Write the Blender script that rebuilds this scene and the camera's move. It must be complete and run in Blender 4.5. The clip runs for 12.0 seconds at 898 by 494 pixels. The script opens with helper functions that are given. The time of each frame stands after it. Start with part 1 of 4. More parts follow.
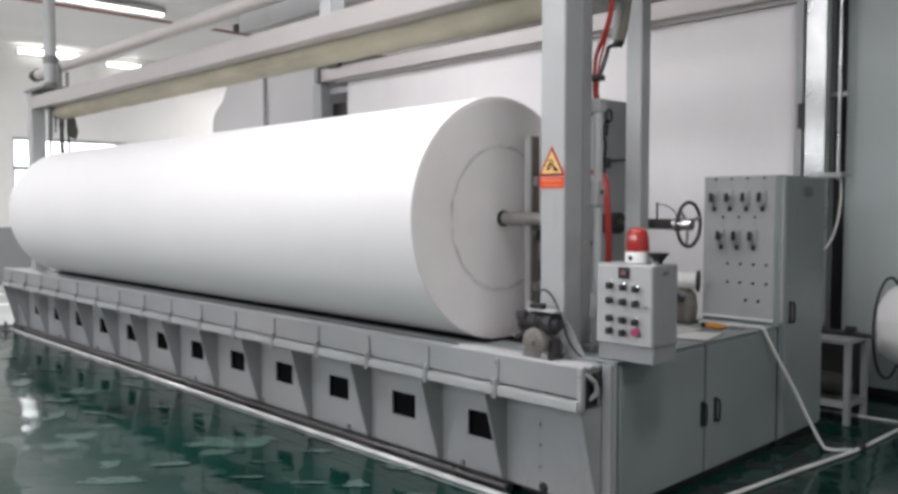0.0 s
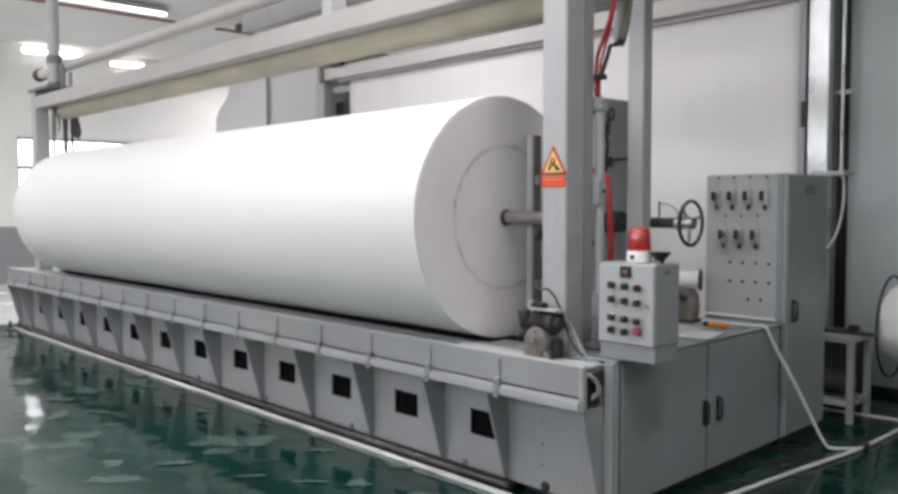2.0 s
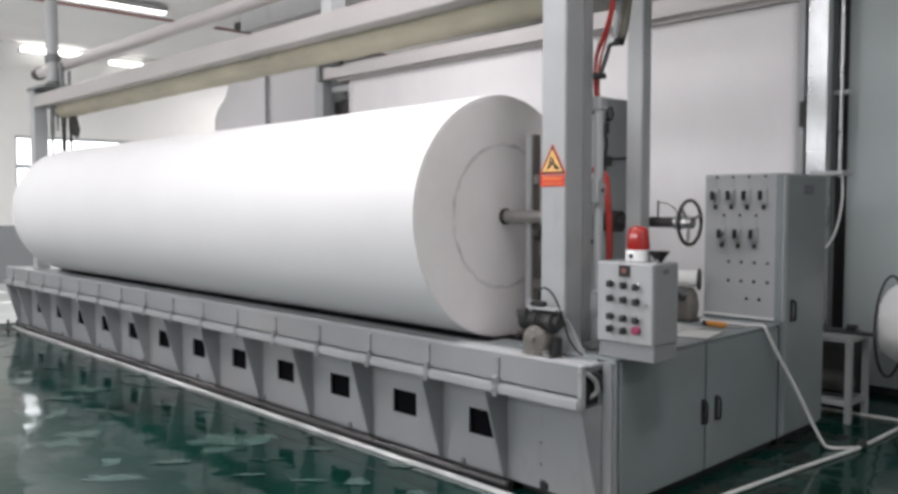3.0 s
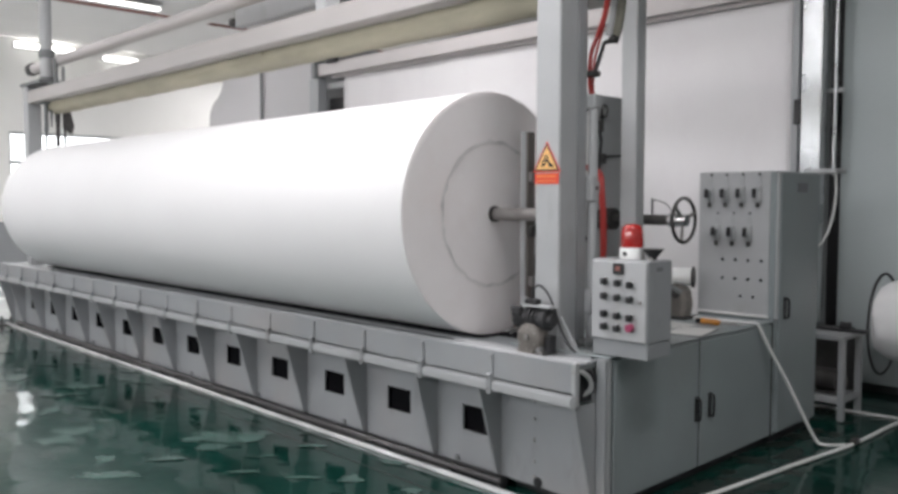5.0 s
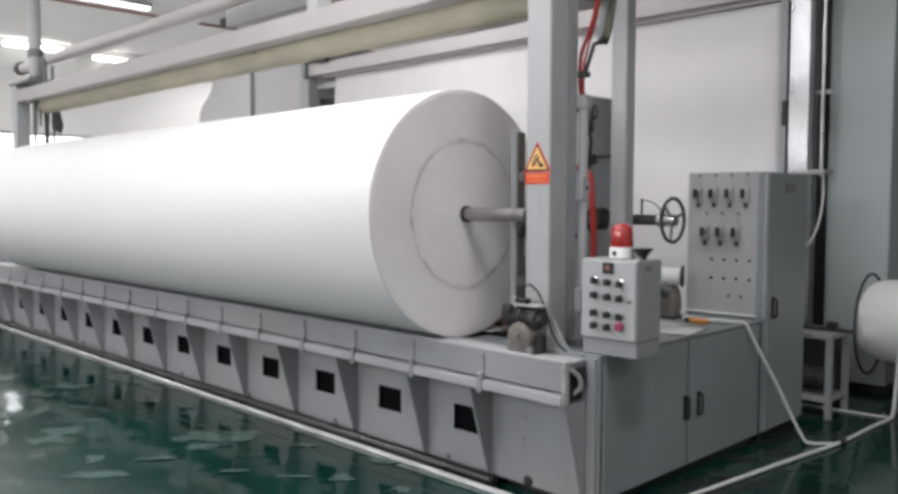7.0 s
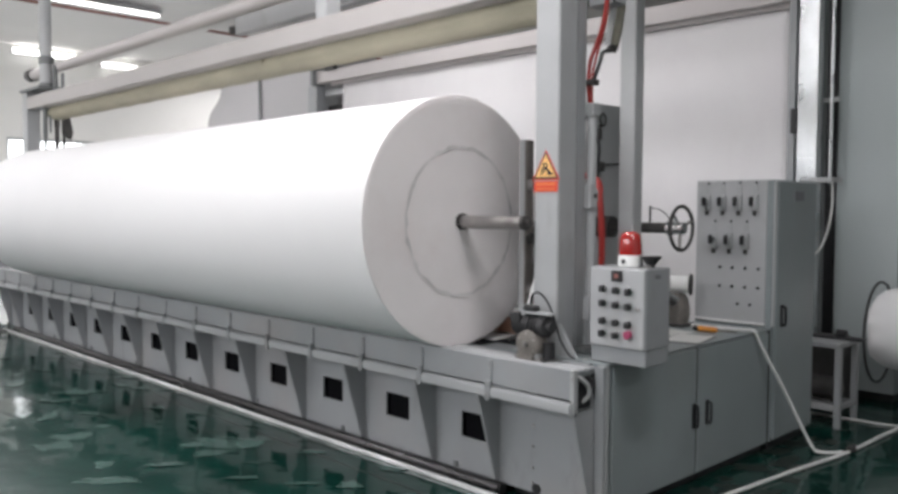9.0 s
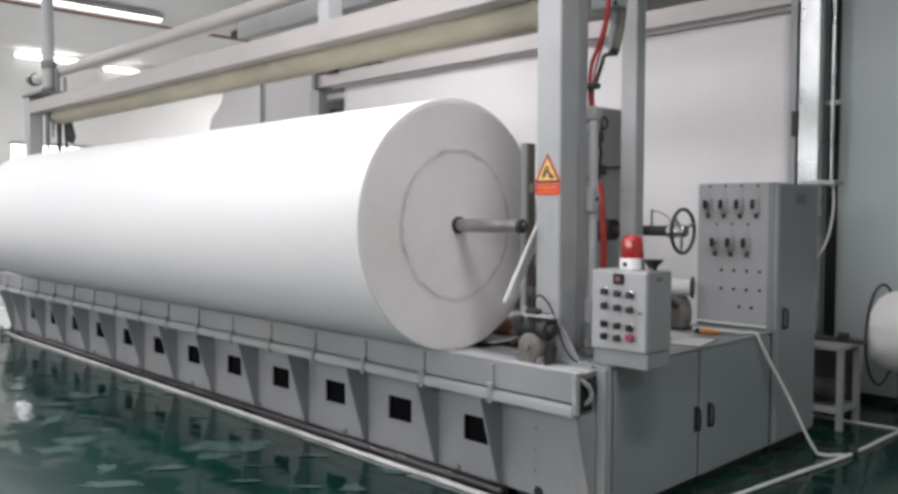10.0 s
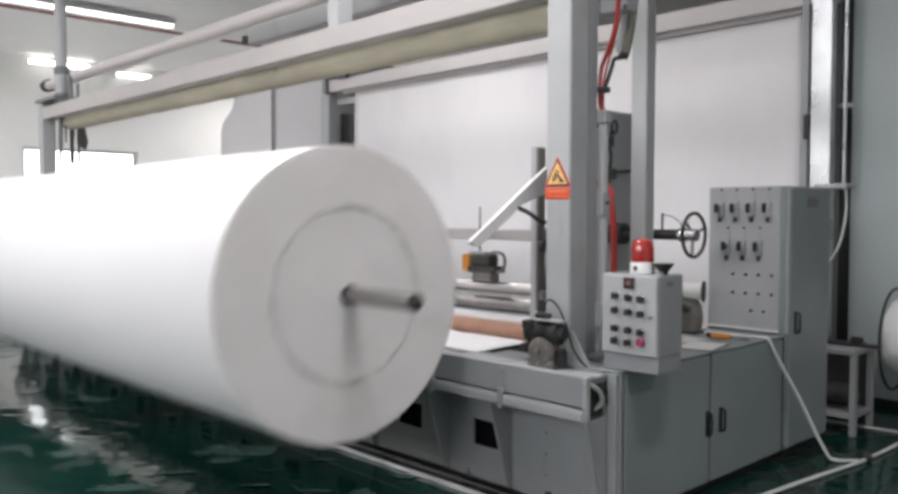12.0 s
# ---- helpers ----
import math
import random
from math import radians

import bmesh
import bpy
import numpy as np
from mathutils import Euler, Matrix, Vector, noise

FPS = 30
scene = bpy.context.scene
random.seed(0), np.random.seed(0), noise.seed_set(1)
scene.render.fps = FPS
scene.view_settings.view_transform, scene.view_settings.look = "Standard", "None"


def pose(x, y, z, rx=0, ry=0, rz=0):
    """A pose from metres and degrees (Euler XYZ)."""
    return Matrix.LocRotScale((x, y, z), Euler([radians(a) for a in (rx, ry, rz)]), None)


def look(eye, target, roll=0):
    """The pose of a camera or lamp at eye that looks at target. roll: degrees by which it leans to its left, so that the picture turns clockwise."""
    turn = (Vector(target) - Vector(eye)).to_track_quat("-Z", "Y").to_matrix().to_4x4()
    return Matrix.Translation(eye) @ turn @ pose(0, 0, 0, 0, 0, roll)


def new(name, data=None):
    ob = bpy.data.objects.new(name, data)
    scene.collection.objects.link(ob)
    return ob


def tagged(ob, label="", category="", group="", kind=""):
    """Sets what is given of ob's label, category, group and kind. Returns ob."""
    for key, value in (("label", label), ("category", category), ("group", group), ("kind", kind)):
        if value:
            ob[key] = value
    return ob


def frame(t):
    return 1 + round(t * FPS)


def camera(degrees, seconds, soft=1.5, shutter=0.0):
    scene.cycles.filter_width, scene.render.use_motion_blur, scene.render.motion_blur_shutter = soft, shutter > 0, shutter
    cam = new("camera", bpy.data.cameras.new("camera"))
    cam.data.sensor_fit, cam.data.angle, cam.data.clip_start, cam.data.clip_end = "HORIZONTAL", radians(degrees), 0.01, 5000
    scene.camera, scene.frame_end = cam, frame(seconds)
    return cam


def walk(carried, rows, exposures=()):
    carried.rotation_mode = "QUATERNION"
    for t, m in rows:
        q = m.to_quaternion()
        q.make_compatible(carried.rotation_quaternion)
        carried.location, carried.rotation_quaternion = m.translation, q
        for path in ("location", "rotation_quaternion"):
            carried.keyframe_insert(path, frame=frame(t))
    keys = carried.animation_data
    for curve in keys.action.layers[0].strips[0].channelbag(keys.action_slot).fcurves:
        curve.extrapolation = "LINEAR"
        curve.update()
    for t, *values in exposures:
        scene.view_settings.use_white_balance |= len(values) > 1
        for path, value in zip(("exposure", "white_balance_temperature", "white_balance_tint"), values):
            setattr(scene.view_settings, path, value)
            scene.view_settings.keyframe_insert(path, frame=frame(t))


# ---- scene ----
cam = camera(56.7, 12.0, soft=3.3, shutter=0.5)
PATH = [
    (0, (2.276, -3.248, 1.51), (0.837, -1.863, 1.411), -0.0),
    (0.5, (2.276, -3.245, 1.506), (0.835, -1.862, 1.406), 0.0),
    (1, (2.28, -3.243, 1.507), (0.836, -1.863, 1.406), -0.0),
    (1.5, (2.281, -3.242, 1.512), (0.836, -1.864, 1.409), -0.1),
    (2, (2.285, -3.242, 1.515), (0.84, -1.864, 1.412), -0.1),
    (2.5, (2.283, -3.245, 1.516), (0.839, -1.865, 1.413), -0.1),
    (3, (2.284, -3.244, 1.509), (0.841, -1.863, 1.406), -0.0),
    (5, (2.288, -3.241, 1.513), (0.853, -1.852, 1.402), 0.1),
    (5.5, (2.289, -3.254, 1.505), (0.86, -1.859, 1.398), 0.2),
    (6, (2.293, -3.259, 1.505), (0.868, -1.859, 1.396), 0.2),
    (6.5, (2.294, -3.253, 1.506), (0.874, -1.85, 1.397), 0.3),
    (7, (2.299, -3.258, 1.507), (0.881, -1.852, 1.398), 0.2),
    (9, (2.297, -3.269, 1.514), (0.867, -1.874, 1.42), 0.3),
    (9.5, (2.298, -3.275, 1.514), (0.867, -1.879, 1.425), 0.2),
    (10, (2.302, -3.278, 1.514), (0.869, -1.885, 1.428), 0.2),
    (10.5, (2.305, -3.275, 1.514), (0.869, -1.886, 1.433), 0.2),
    (11, (2.301, -3.272, 1.511), (0.86, -1.887, 1.433), 0.2),
    (11.5, (2.303, -3.275, 1.515), (0.859, -1.894, 1.438), 0.2),
    (12, (2.303, -3.271, 1.514), (0.852, -1.897, 1.438), 0.1),
]
walk(cam, [(t, look(eye, target, roll)) for t, eye, target, roll in PATH])


# ---- world and light ----
world = bpy.data.worlds.new("world")
scene.world = world
world.use_nodes = True
sky = world.node_tree.nodes.new("ShaderNodeTexSky")
sky.sky_type, sky.sun_disc = "NISHITA", False
sky.sun_elevation, sky.sun_rotation = radians(50), radians(200)
world.node_tree.links.new(sky.outputs[0], world.node_tree.nodes["Background"].inputs[0])
world.node_tree.nodes["Background"].inputs[1].default_value = 0.1
scene.view_settings.exposure = -0.18

ROOM = (-15.0, 7.0, -9.0, 9.0, 4.6)     # west, east, south, north, height


def area_lamp(name, m, sx, sy, watts, colour):
    lamp = bpy.data.lights.new(name, "AREA")
    lamp.shape, lamp.size, lamp.size_y, lamp.energy, lamp.color = "RECTANGLE", sx, sy, watts, colour
    ob = new(name, lamp)
    ob.matrix_world = m
    return ob


DAY = (1.0, 0.97, 0.985)
# Fill lamps in unseen south windows, added to light the winder's front.
for x, watts in ((-12.0, 100), (-7.6, 105), (-3.2, 145), (1.2, 205)):
    area_lamp("south_fill_light", look((x, ROOM[2] + 0.1, 3.55), (x, 0, 2.2)), 3.4, 1.5, watts, DAY)
# Lamps at x -10.3 are seen; most others are unseen ones added for brightness.
TUBES = [(-13.3, 6.5, 4.5), (-13.3, -2.0, 4.5), (-10.3, 1.85, 4.5), (-10.3, 0.2, 4.5), (-7.0, -3.0, 4.5), (-12.0, 7.6, 4.5), (-2.6, -3.0, 4.5),
         (-1.1, -0.6, 4.5), (-4.2, 1.5, 4.5), (1.8, -1.3, 4.5), (5.2, -1.0, 4.5)]
for x, y, z in TUBES:
    area_lamp("tube_light", pose(x, y, z - 0.07), 0.25, 1.3, 62 if x > 1 else 78, (1.0, 0.965, 0.985))


# ---- materials ----
def material(name, base, rough=0.5, metal=0.0, vary=0.12, scale=6.0, bump=0.0, fine=90.0, spec=0.5, coat=0.0, emit=0.0, stretch=(1, 1, 1), rough_vary=0.1):
    m = bpy.data.materials.new(name)
    m.use_nodes = True
    nt = m.node_tree
    p = nt.nodes["Principled BSDF"]
    tex = nt.nodes.new("ShaderNodeTexCoord")
    mp = nt.nodes.new("ShaderNodeMapping")
    mp.inputs["Scale"].default_value = stretch
    nt.links.new(tex.outputs["Object"], mp.inputs[0])
    big, small = nt.nodes.new("ShaderNodeTexNoise"), nt.nodes.new("ShaderNodeTexNoise")
    big.inputs["Scale"].default_value, big.inputs["Detail"].default_value = scale, 5
    small.inputs["Scale"].default_value, small.inputs["Detail"].default_value = fine, 3
    nt.links.new(mp.outputs[0], big.inputs[0])
    nt.links.new(mp.outputs[0], small.inputs[0])
    mix = nt.nodes.new("ShaderNodeMath")
    mix.operation = "MULTIPLY_ADD"
    nt.links.new(small.outputs[0], mix.inputs[0])
    mix.inputs[1].default_value = 0.35
    nt.links.new(big.outputs[0], mix.inputs[2])
    ramp = nt.nodes.new("ShaderNodeValToRGB")
    ramp.color_ramp.elements[0].position, ramp.color_ramp.elements[1].position = 0.4, 0.95
    ramp.color_ramp.elements[0].color = (*[c * (1 - vary) for c in base], 1)
    ramp.color_ramp.elements[1].color = (*[min(1, c * (1 + vary)) for c in base], 1)
    nt.links.new(mix.outputs[0], ramp.inputs[0])
    nt.links.new(ramp.outputs[0], p.inputs["Base Color"])
    rr = nt.nodes.new("ShaderNodeMapRange")
    rr.inputs["To Min"].default_value, rr.inputs["To Max"].default_value = max(0.02, rough - rough_vary), min(1, rough + rough_vary)
    nt.links.new(big.outputs[0], rr.inputs[0])
    nt.links.new(rr.outputs[0], p.inputs["Roughness"])
    p.inputs["Metallic"].default_value = metal
    p.inputs["Specular IOR Level"].default_value = spec
    p.inputs["Coat Weight"].default_value = coat
    if emit:
        p.inputs["Emission Color"].default_value = (*base, 1)
        p.inputs["Emission Strength"].default_value = emit
    if bump:
        b = nt.nodes.new("ShaderNodeBump")
        b.inputs["Strength"].default_value, b.inputs["Distance"].default_value = bump, 0.01
        nt.links.new(small.outputs[0], b.inputs["Height"])
        nt.links.new(b.outputs[0], p.inputs["Normal"])
    return m


PAINT = material("grey_machine_paint", (0.298, 0.312, 0.322), 0.42, vary=0.11, scale=1.8, bump=0.03, fine=160)
# Machine paint tinted cooler for the green light the floor throws on it.
PAINT_COOL = material("floor_tinted_cabinet_paint", (0.262, 0.300, 0.306), 0.4, vary=0.09, scale=1.6, bump=0.03, fine=160)
PAINT_DARK = material("darker_grey_paint", (0.17, 0.18, 0.185), 0.45, vary=0.08, scale=3, bump=0.03, fine=140)
PAINT_LIGHT = material("pale_grey_paint", (0.40, 0.412, 0.42), 0.4, vary=0.07, scale=3, bump=0.02)
DECK = material("worn_deck_paint", (0.16, 0.175, 0.18), 0.4, vary=0.2, scale=5, bump=0.05)
FLEECE = material("white_nonwoven", (0.82, 0.82, 0.825), 0.92, vary=0.015, scale=1.2, bump=0.12, fine=320, spec=0.1)
FLEECE_END = material("wound_fleece_edge", (0.93, 0.895, 0.895), 0.95, vary=0.045, scale=2.4, bump=0.2, fine=120, spec=0.1)
SMUDGE = material("grey_smudge", (0.74, 0.72, 0.715), 0.95, vary=0.25, scale=9)
WEB = material("hanging_nonwoven", (0.765, 0.755, 0.765), 0.9, vary=0.03, scale=0.9, bump=0.02, fine=70, spec=0.1, stretch=(1, 1, 0.35))
CREAM = material("yellowed_roller_cover", (0.39, 0.365, 0.275), 0.6, vary=0.22, scale=2.2, bump=0.05, stretch=(1, 3, 3))
CHROME = material("bright_steel", (0.62, 0.62, 0.63), 0.2, 1.0, vary=0.1, scale=12)
BRUSHED = material("worn_bright_roller_steel", (0.56, 0.55, 0.55), 0.42, 1.0, vary=0.12, scale=5, stretch=(0.4, 4, 4))
RAIL_SIDE = material("brown_grey_rail_side", (0.20, 0.18, 0.17), 0.45, 0.3, vary=0.25, scale=5, stretch=(2, 2, 0.5))
DAMPER = material("olive_grey_damper_paint", (0.16, 0.155, 0.12), 0.45, vary=0.25, scale=8)
# Pale, uneven colour puts the wet track's broken highlights into the steel.
TRACK = material("gleam_track_steel", (0.80, 0.81, 0.81), 0.2, 0.25, vary=0.4, scale=7, stretch=(0.6, 3, 3), rough_vary=0.12)
STEEL = material("dull_steel", (0.36, 0.35, 0.34), 0.38, 1.0, vary=0.2, scale=14)
ZINC = material("galvanised_steel", (0.48, 0.50, 0.51), 0.30, 1.0, vary=0.3, scale=3.4, stretch=(1, 1, 0.8), rough_vary=0.18)
BLACK = material("black_plastic", (0.016, 0.016, 0.018), 0.45, vary=0.2, scale=20)
DARK = material("dark_iron", (0.045, 0.043, 0.042), 0.55, vary=0.3, scale=16, bump=0.1)
# Near-black that puts shade into openings and under the roll; also colours joints.
GAP_SHADE = material("gap_and_shade_black", (0.008, 0.008, 0.010), 0.9, vary=0.2, scale=8, spec=0.1)
TUBE_STEEL = material("dark_rolled_steel", (0.085, 0.083, 0.085), 0.28, 1.0, vary=0.35, scale=3.5, stretch=(0.5, 3, 3))
RUBBER = material("black_cable", (0.03, 0.03, 0.032), 0.6, vary=0.2)
RED = material("red_plastic", (0.37, 0.014, 0.012), 0.2, vary=0.25, scale=14, coat=0.8)
RED_HOSE = material("red_hose", (0.36, 0.03, 0.026), 0.4, vary=0.1, scale=10)
ORANGE = material("orange_sign", (0.80, 0.22, 0.06), 0.4, vary=0.05)
SIGN_RED = material("red_sign_print", (0.72, 0.06, 0.03), 0.45, vary=0.05)
YELLOW = material("yellow_sign", (0.86, 0.50, 0.17), 0.4, vary=0.05)
CARD = material("brown_cardboard", (0.42, 0.24, 0.17), 0.8, vary=0.12, scale=9, bump=0.1)
WHITE_PIPE = material("white_plastic_pipe", (0.76, 0.77, 0.76), 0.4, vary=0.08, scale=6)
PINK = material("red_pink_button", (0.34, 0.05, 0.12), 0.35, vary=0.05)
WALL = material("white_wall_paint", (0.74, 0.74, 0.72), 0.8, vary=0.04, scale=0.7, bump=0.05)
WALL_LOW = material("grey_dado_paint", (0.24, 0.25, 0.26), 0.7, vary=0.08, scale=0.9)
CEILING = material("grey_ceiling_sheet", (0.77, 0.76, 0.75), 0.8, vary=0.06, scale=0.6)
WARM_LIGHT = material("warm_grey_beam_paint", (0.405, 0.385, 0.375), 0.42, vary=0.08, scale=1.6, bump=0.02)
BEAM_PAINT = material("warm_pale_beam_paint", (0.50, 0.475, 0.47), 0.5, vary=0.07, scale=1.2, bump=0.02)
HOUSING = material("pale_sheet_metal", (0.40, 0.395, 0.405), 0.5, vary=0.06, scale=0.8, bump=0.02)
BOX_PAINT = material("pale_box_paint", (0.43, 0.44, 0.45), 0.4, vary=0.05, scale=4, bump=0.02)
TAN = material("greasy_tan_casting", (0.18, 0.165, 0.15), 0.5, vary=0.3, scale=14, bump=0.08)
TOOL_ORANGE = material("orange_handle", (0.70, 0.29, 0.05), 0.4, vary=0.1)
RUST_PIPE = material("dull_red_brown_paint", (0.26, 0.10, 0.085), 0.6, vary=0.2, scale=6)
PANEL = material("blue_grey_panel", (0.40, 0.445, 0.45), 0.5, vary=0.06, scale=1.0, bump=0.02)
TUBE = material("lit_fluorescent_tube", (1.0, 0.98, 0.95), 0.4, emit=4.5, vary=0.0)
OUTSIDE = material("bright_daylight_outside", (0.96, 0.98, 1.0), 0.9, emit=3.5, vary=0.0)
GLASS = bpy.data.materials.new("window_glass")
GLASS.use_nodes = True
GLASS.node_tree.nodes["Principled BSDF"].inputs["Transmission Weight"].default_value = 1.0
GLASS.node_tree.nodes["Principled BSDF"].inputs["Roughness"].default_value = 0.05


def stained(m, tint, scale, stretch, low, high, amount):
    """Uneven stains of another tint over a paint or cloth."""
    nt = m.node_tree
    p = nt.nodes["Principled BSDF"]
    tex, mp = nt.nodes.new("ShaderNodeTexCoord"), nt.nodes.new("ShaderNodeMapping")
    mp.inputs["Scale"].default_value, mp.inputs["Location"].default_value = stretch, (3.1, 1.7, 5.3)
    nt.links.new(tex.outputs["Object"], mp.inputs[0])
    n = nt.nodes.new("ShaderNodeTexNoise")
    n.inputs["Scale"].default_value, n.inputs["Detail"].default_value, n.inputs["Roughness"].default_value = scale, 7, 0.62
    nt.links.new(mp.outputs[0], n.inputs[0])
    r = nt.nodes.new("ShaderNodeMapRange")
    r.inputs["From Min"].default_value, r.inputs["From Max"].default_value, r.inputs["To Max"].default_value = low, high, amount
    nt.links.new(n.outputs[0], r.inputs[0])
    mix = nt.nodes.new("ShaderNodeMix")
    mix.data_type = "RGBA"
    nt.links.new(r.outputs[0], mix.inputs["Factor"])
    nt.links.new(p.inputs["Base Color"].links[0].from_socket, mix.inputs["A"])
    mix.inputs["B"].default_value = (*tint, 1)
    nt.links.new(mix.outputs["Result"], p.inputs["Base Color"])


stained(PAINT, (0.33, 0.30, 0.285), 1.6, (1, 1, 0.7), 0.48, 0.72, 0.45)
stained(PAINT, (0.17, 0.165, 0.155), 5.0, (1, 1, 0.35), 0.60, 0.78, 0.6)
stained(PAINT_COOL, (0.24, 0.245, 0.235), 1.4, (1, 1, 0.6), 0.5, 0.74, 0.5)
stained(PAINT_LIGHT, (0.27, 0.265, 0.25), 4.0, (1, 1, 0.4), 0.56, 0.76, 0.6)
stained(BOX_PAINT, (0.34, 0.33, 0.31), 5.0, (1, 1, 0.5), 0.58, 0.78, 0.5)
stained(DECK, (0.30, 0.29, 0.28), 7.0, (0.5, 1.5, 1), 0.55, 0.72, 0.6)
stained(FLEECE_END, (0.87, 0.81, 0.80), 2.6, (1, 1, 1), 0.48, 0.74, 0.7)
stained(WEB, (0.70, 0.68, 0.70), 1.3, (1, 1, 0.5), 0.48, 0.74, 0.7)
stained(WALL, (0.60, 0.59, 0.56), 0.8, (1, 1, 0.4), 0.52, 0.78, 0.5)
stained(CREAM, (0.28, 0.24, 0.15), 5.0, (0.5, 2, 2), 0.58, 0.78, 0.5)


def floor_material():
    m = material("green_epoxy", (0.0046, 0.037, 0.0285), 0.075, vary=0.35, scale=0.7, fine=14, spec=0.32, rough_vary=0.04)
    nt = m.node_tree
    p = nt.nodes["Principled BSDF"]
    tex = nt.nodes.new("ShaderNodeTexCoord")
    n = nt.nodes.new("ShaderNodeTexNoise")
    n.inputs["Scale"].default_value, n.inputs["Detail"].default_value = 2.4, 3
    b = nt.nodes.new("ShaderNodeBump")
    b.inputs["Strength"].default_value, b.inputs["Distance"].default_value = 0.30, 0.03
    nt.links.new(tex.outputs["Object"], n.inputs[0])
    nt.links.new(n.outputs[0], b.inputs["Height"])
    nt.links.new(b.outputs[0], p.inputs["Normal"])
    # paler, rougher patches and streaks
    mp = nt.nodes.new("ShaderNodeMapping")
    mp.inputs["Scale"].default_value, mp.inputs["Rotation"].default_value = (1.0, 2.6, 1), (0, 0, radians(-38))
    nt.links.new(tex.outputs["Object"], mp.inputs[0])
    q = nt.nodes.new("ShaderNodeTexNoise")
    q.inputs["Scale"].default_value, q.inputs["Detail"].default_value, q.inputs["Distortion"].default_value = 2.1, 5, 0.9
    nt.links.new(mp.outputs[0], q.inputs[0])
    r = nt.nodes.new("ShaderNodeValToRGB")
    r.color_ramp.elements[0].position, r.color_ramp.elements[1].position = 0.60, 0.66
    nt.links.new(q.outputs[0], r.inputs[0])
    base = p.inputs["Base Color"].links[0].from_socket
    mix = nt.nodes.new("ShaderNodeMix")
    mix.data_type = "RGBA"
    nt.links.new(r.outputs[0], mix.inputs["Factor"])
    nt.links.new(base, mix.inputs["A"])
    mix.inputs["B"].default_value = (0.028, 0.060, 0.051, 1)
    nt.links.new(mix.outputs["Result"], p.inputs["Base Color"])
    rough = p.inputs["Roughness"].links[0].from_socket
    add = nt.nodes.new("ShaderNodeMath")
    add.operation = "MULTIPLY_ADD"
    nt.links.new(r.outputs[0], add.inputs[0])
    add.inputs[1].default_value = 0.18
    nt.links.new(rough, add.inputs[2])
    nt.links.new(add.outputs[0], p.inputs["Roughness"])
    return m


EPOXY = floor_material()
stained(EPOXY, (0.012, 0.016, 0.013), 0.8, (1, 1, 1), 0.50, 0.66, 0.75)
PATCH = material("pale_patch_epoxy", (0.066, 0.122, 0.106), 0.14, vary=0.2, scale=5, fine=30)
GRIME = material("dull_floor_dirt", (0.020, 0.030, 0.026), 0.34, vary=0.4, scale=16, fine=60, spec=0.2)
PALE_FLOOR = material("pale_grey_epoxy", (0.55, 0.57, 0.56), 0.25, vary=0.08, scale=0.8, fine=12)


# ---- building helpers ----
def mesh_object(name, bm, mat, smooth=False):
    me = bpy.data.meshes.new(name)
    bmesh.ops.recalc_face_normals(bm, faces=bm.faces)
    bm.to_mesh(me)
    bm.free()
    for mm in (mat if isinstance(mat, (list, tuple)) else (mat,)):
        me.materials.append(mm)
    if smooth:
        for p in me.polygons:
            p.use_smooth = True
        me.set_sharp_from_angle(angle=radians(35))
    return new(name, me)


def part(name, bm, mat, parent, label="", smooth=False):
    ob = mesh_object(name, bm, mat, smooth)
    ob.parent = parent
    return tagged(ob, label)


def thing(name, label, category, group="", at=(0, 0, 0)):
    ob = new(name)
    ob.empty_display_size = 0.1
    ob.location = at
    return tagged(ob, label, category, group)


def solid(name, bm, mat, label, category, group="", kind="", smooth=False):
    return tagged(mesh_object(name, bm, mat, smooth), label, category, group, kind)


def box(x0, x1, y0, y1, z0, z1, bevel=0.004, bm=None, seg=1):
    target = bm if bm else bmesh.new()
    b = bmesh.new()
    bmesh.ops.create_cube(b, size=1)
    for v in b.verts:
        v.co = ((x0 + x1) / 2 + v.co.x * (x1 - x0), (y0 + y1) / 2 + v.co.y * (y1 - y0), (z0 + z1) / 2 + v.co.z * (z1 - z0))
    if bevel:
        bmesh.ops.bevel(b, geom=b.edges[:], offset=bevel, segments=seg, affect="EDGES")
    return merge(target, b)


def merge(target, b):
    me = bpy.data.meshes.new("temp")
    b.to_mesh(me)
    b.free()
    target.from_mesh(me)
    bpy.data.meshes.remove(me)
    return target


def lathe(profile, axis="z", at=(0, 0, 0), seg=32, bm=None, closed=True):
    """Rings (radius, height) turned about an axis."""
    target = bm if bm else bmesh.new()
    b = bmesh.new()
    rings = []
    for r, h in profile:
        ring = []
        for i in range(seg):
            a = 2 * math.pi * i / seg
            c, s = r * math.cos(a), r * math.sin(a)
            co = {"z": (c, s, h), "x": (h, c, s), "y": (s, h, c)}[axis]
            ring.append(b.verts.new((co[0] + at[0], co[1] + at[1], co[2] + at[2])))
        rings.append(ring)
    for a, c in zip(rings, rings[1:]):
        for i in range(seg):
            b.faces.new((a[i], a[(i + 1) % seg], c[(i + 1) % seg], c[i]))
    if closed:
        b.faces.new(rings[0][::-1])
        b.faces.new(rings[-1])
    return merge(target, b)


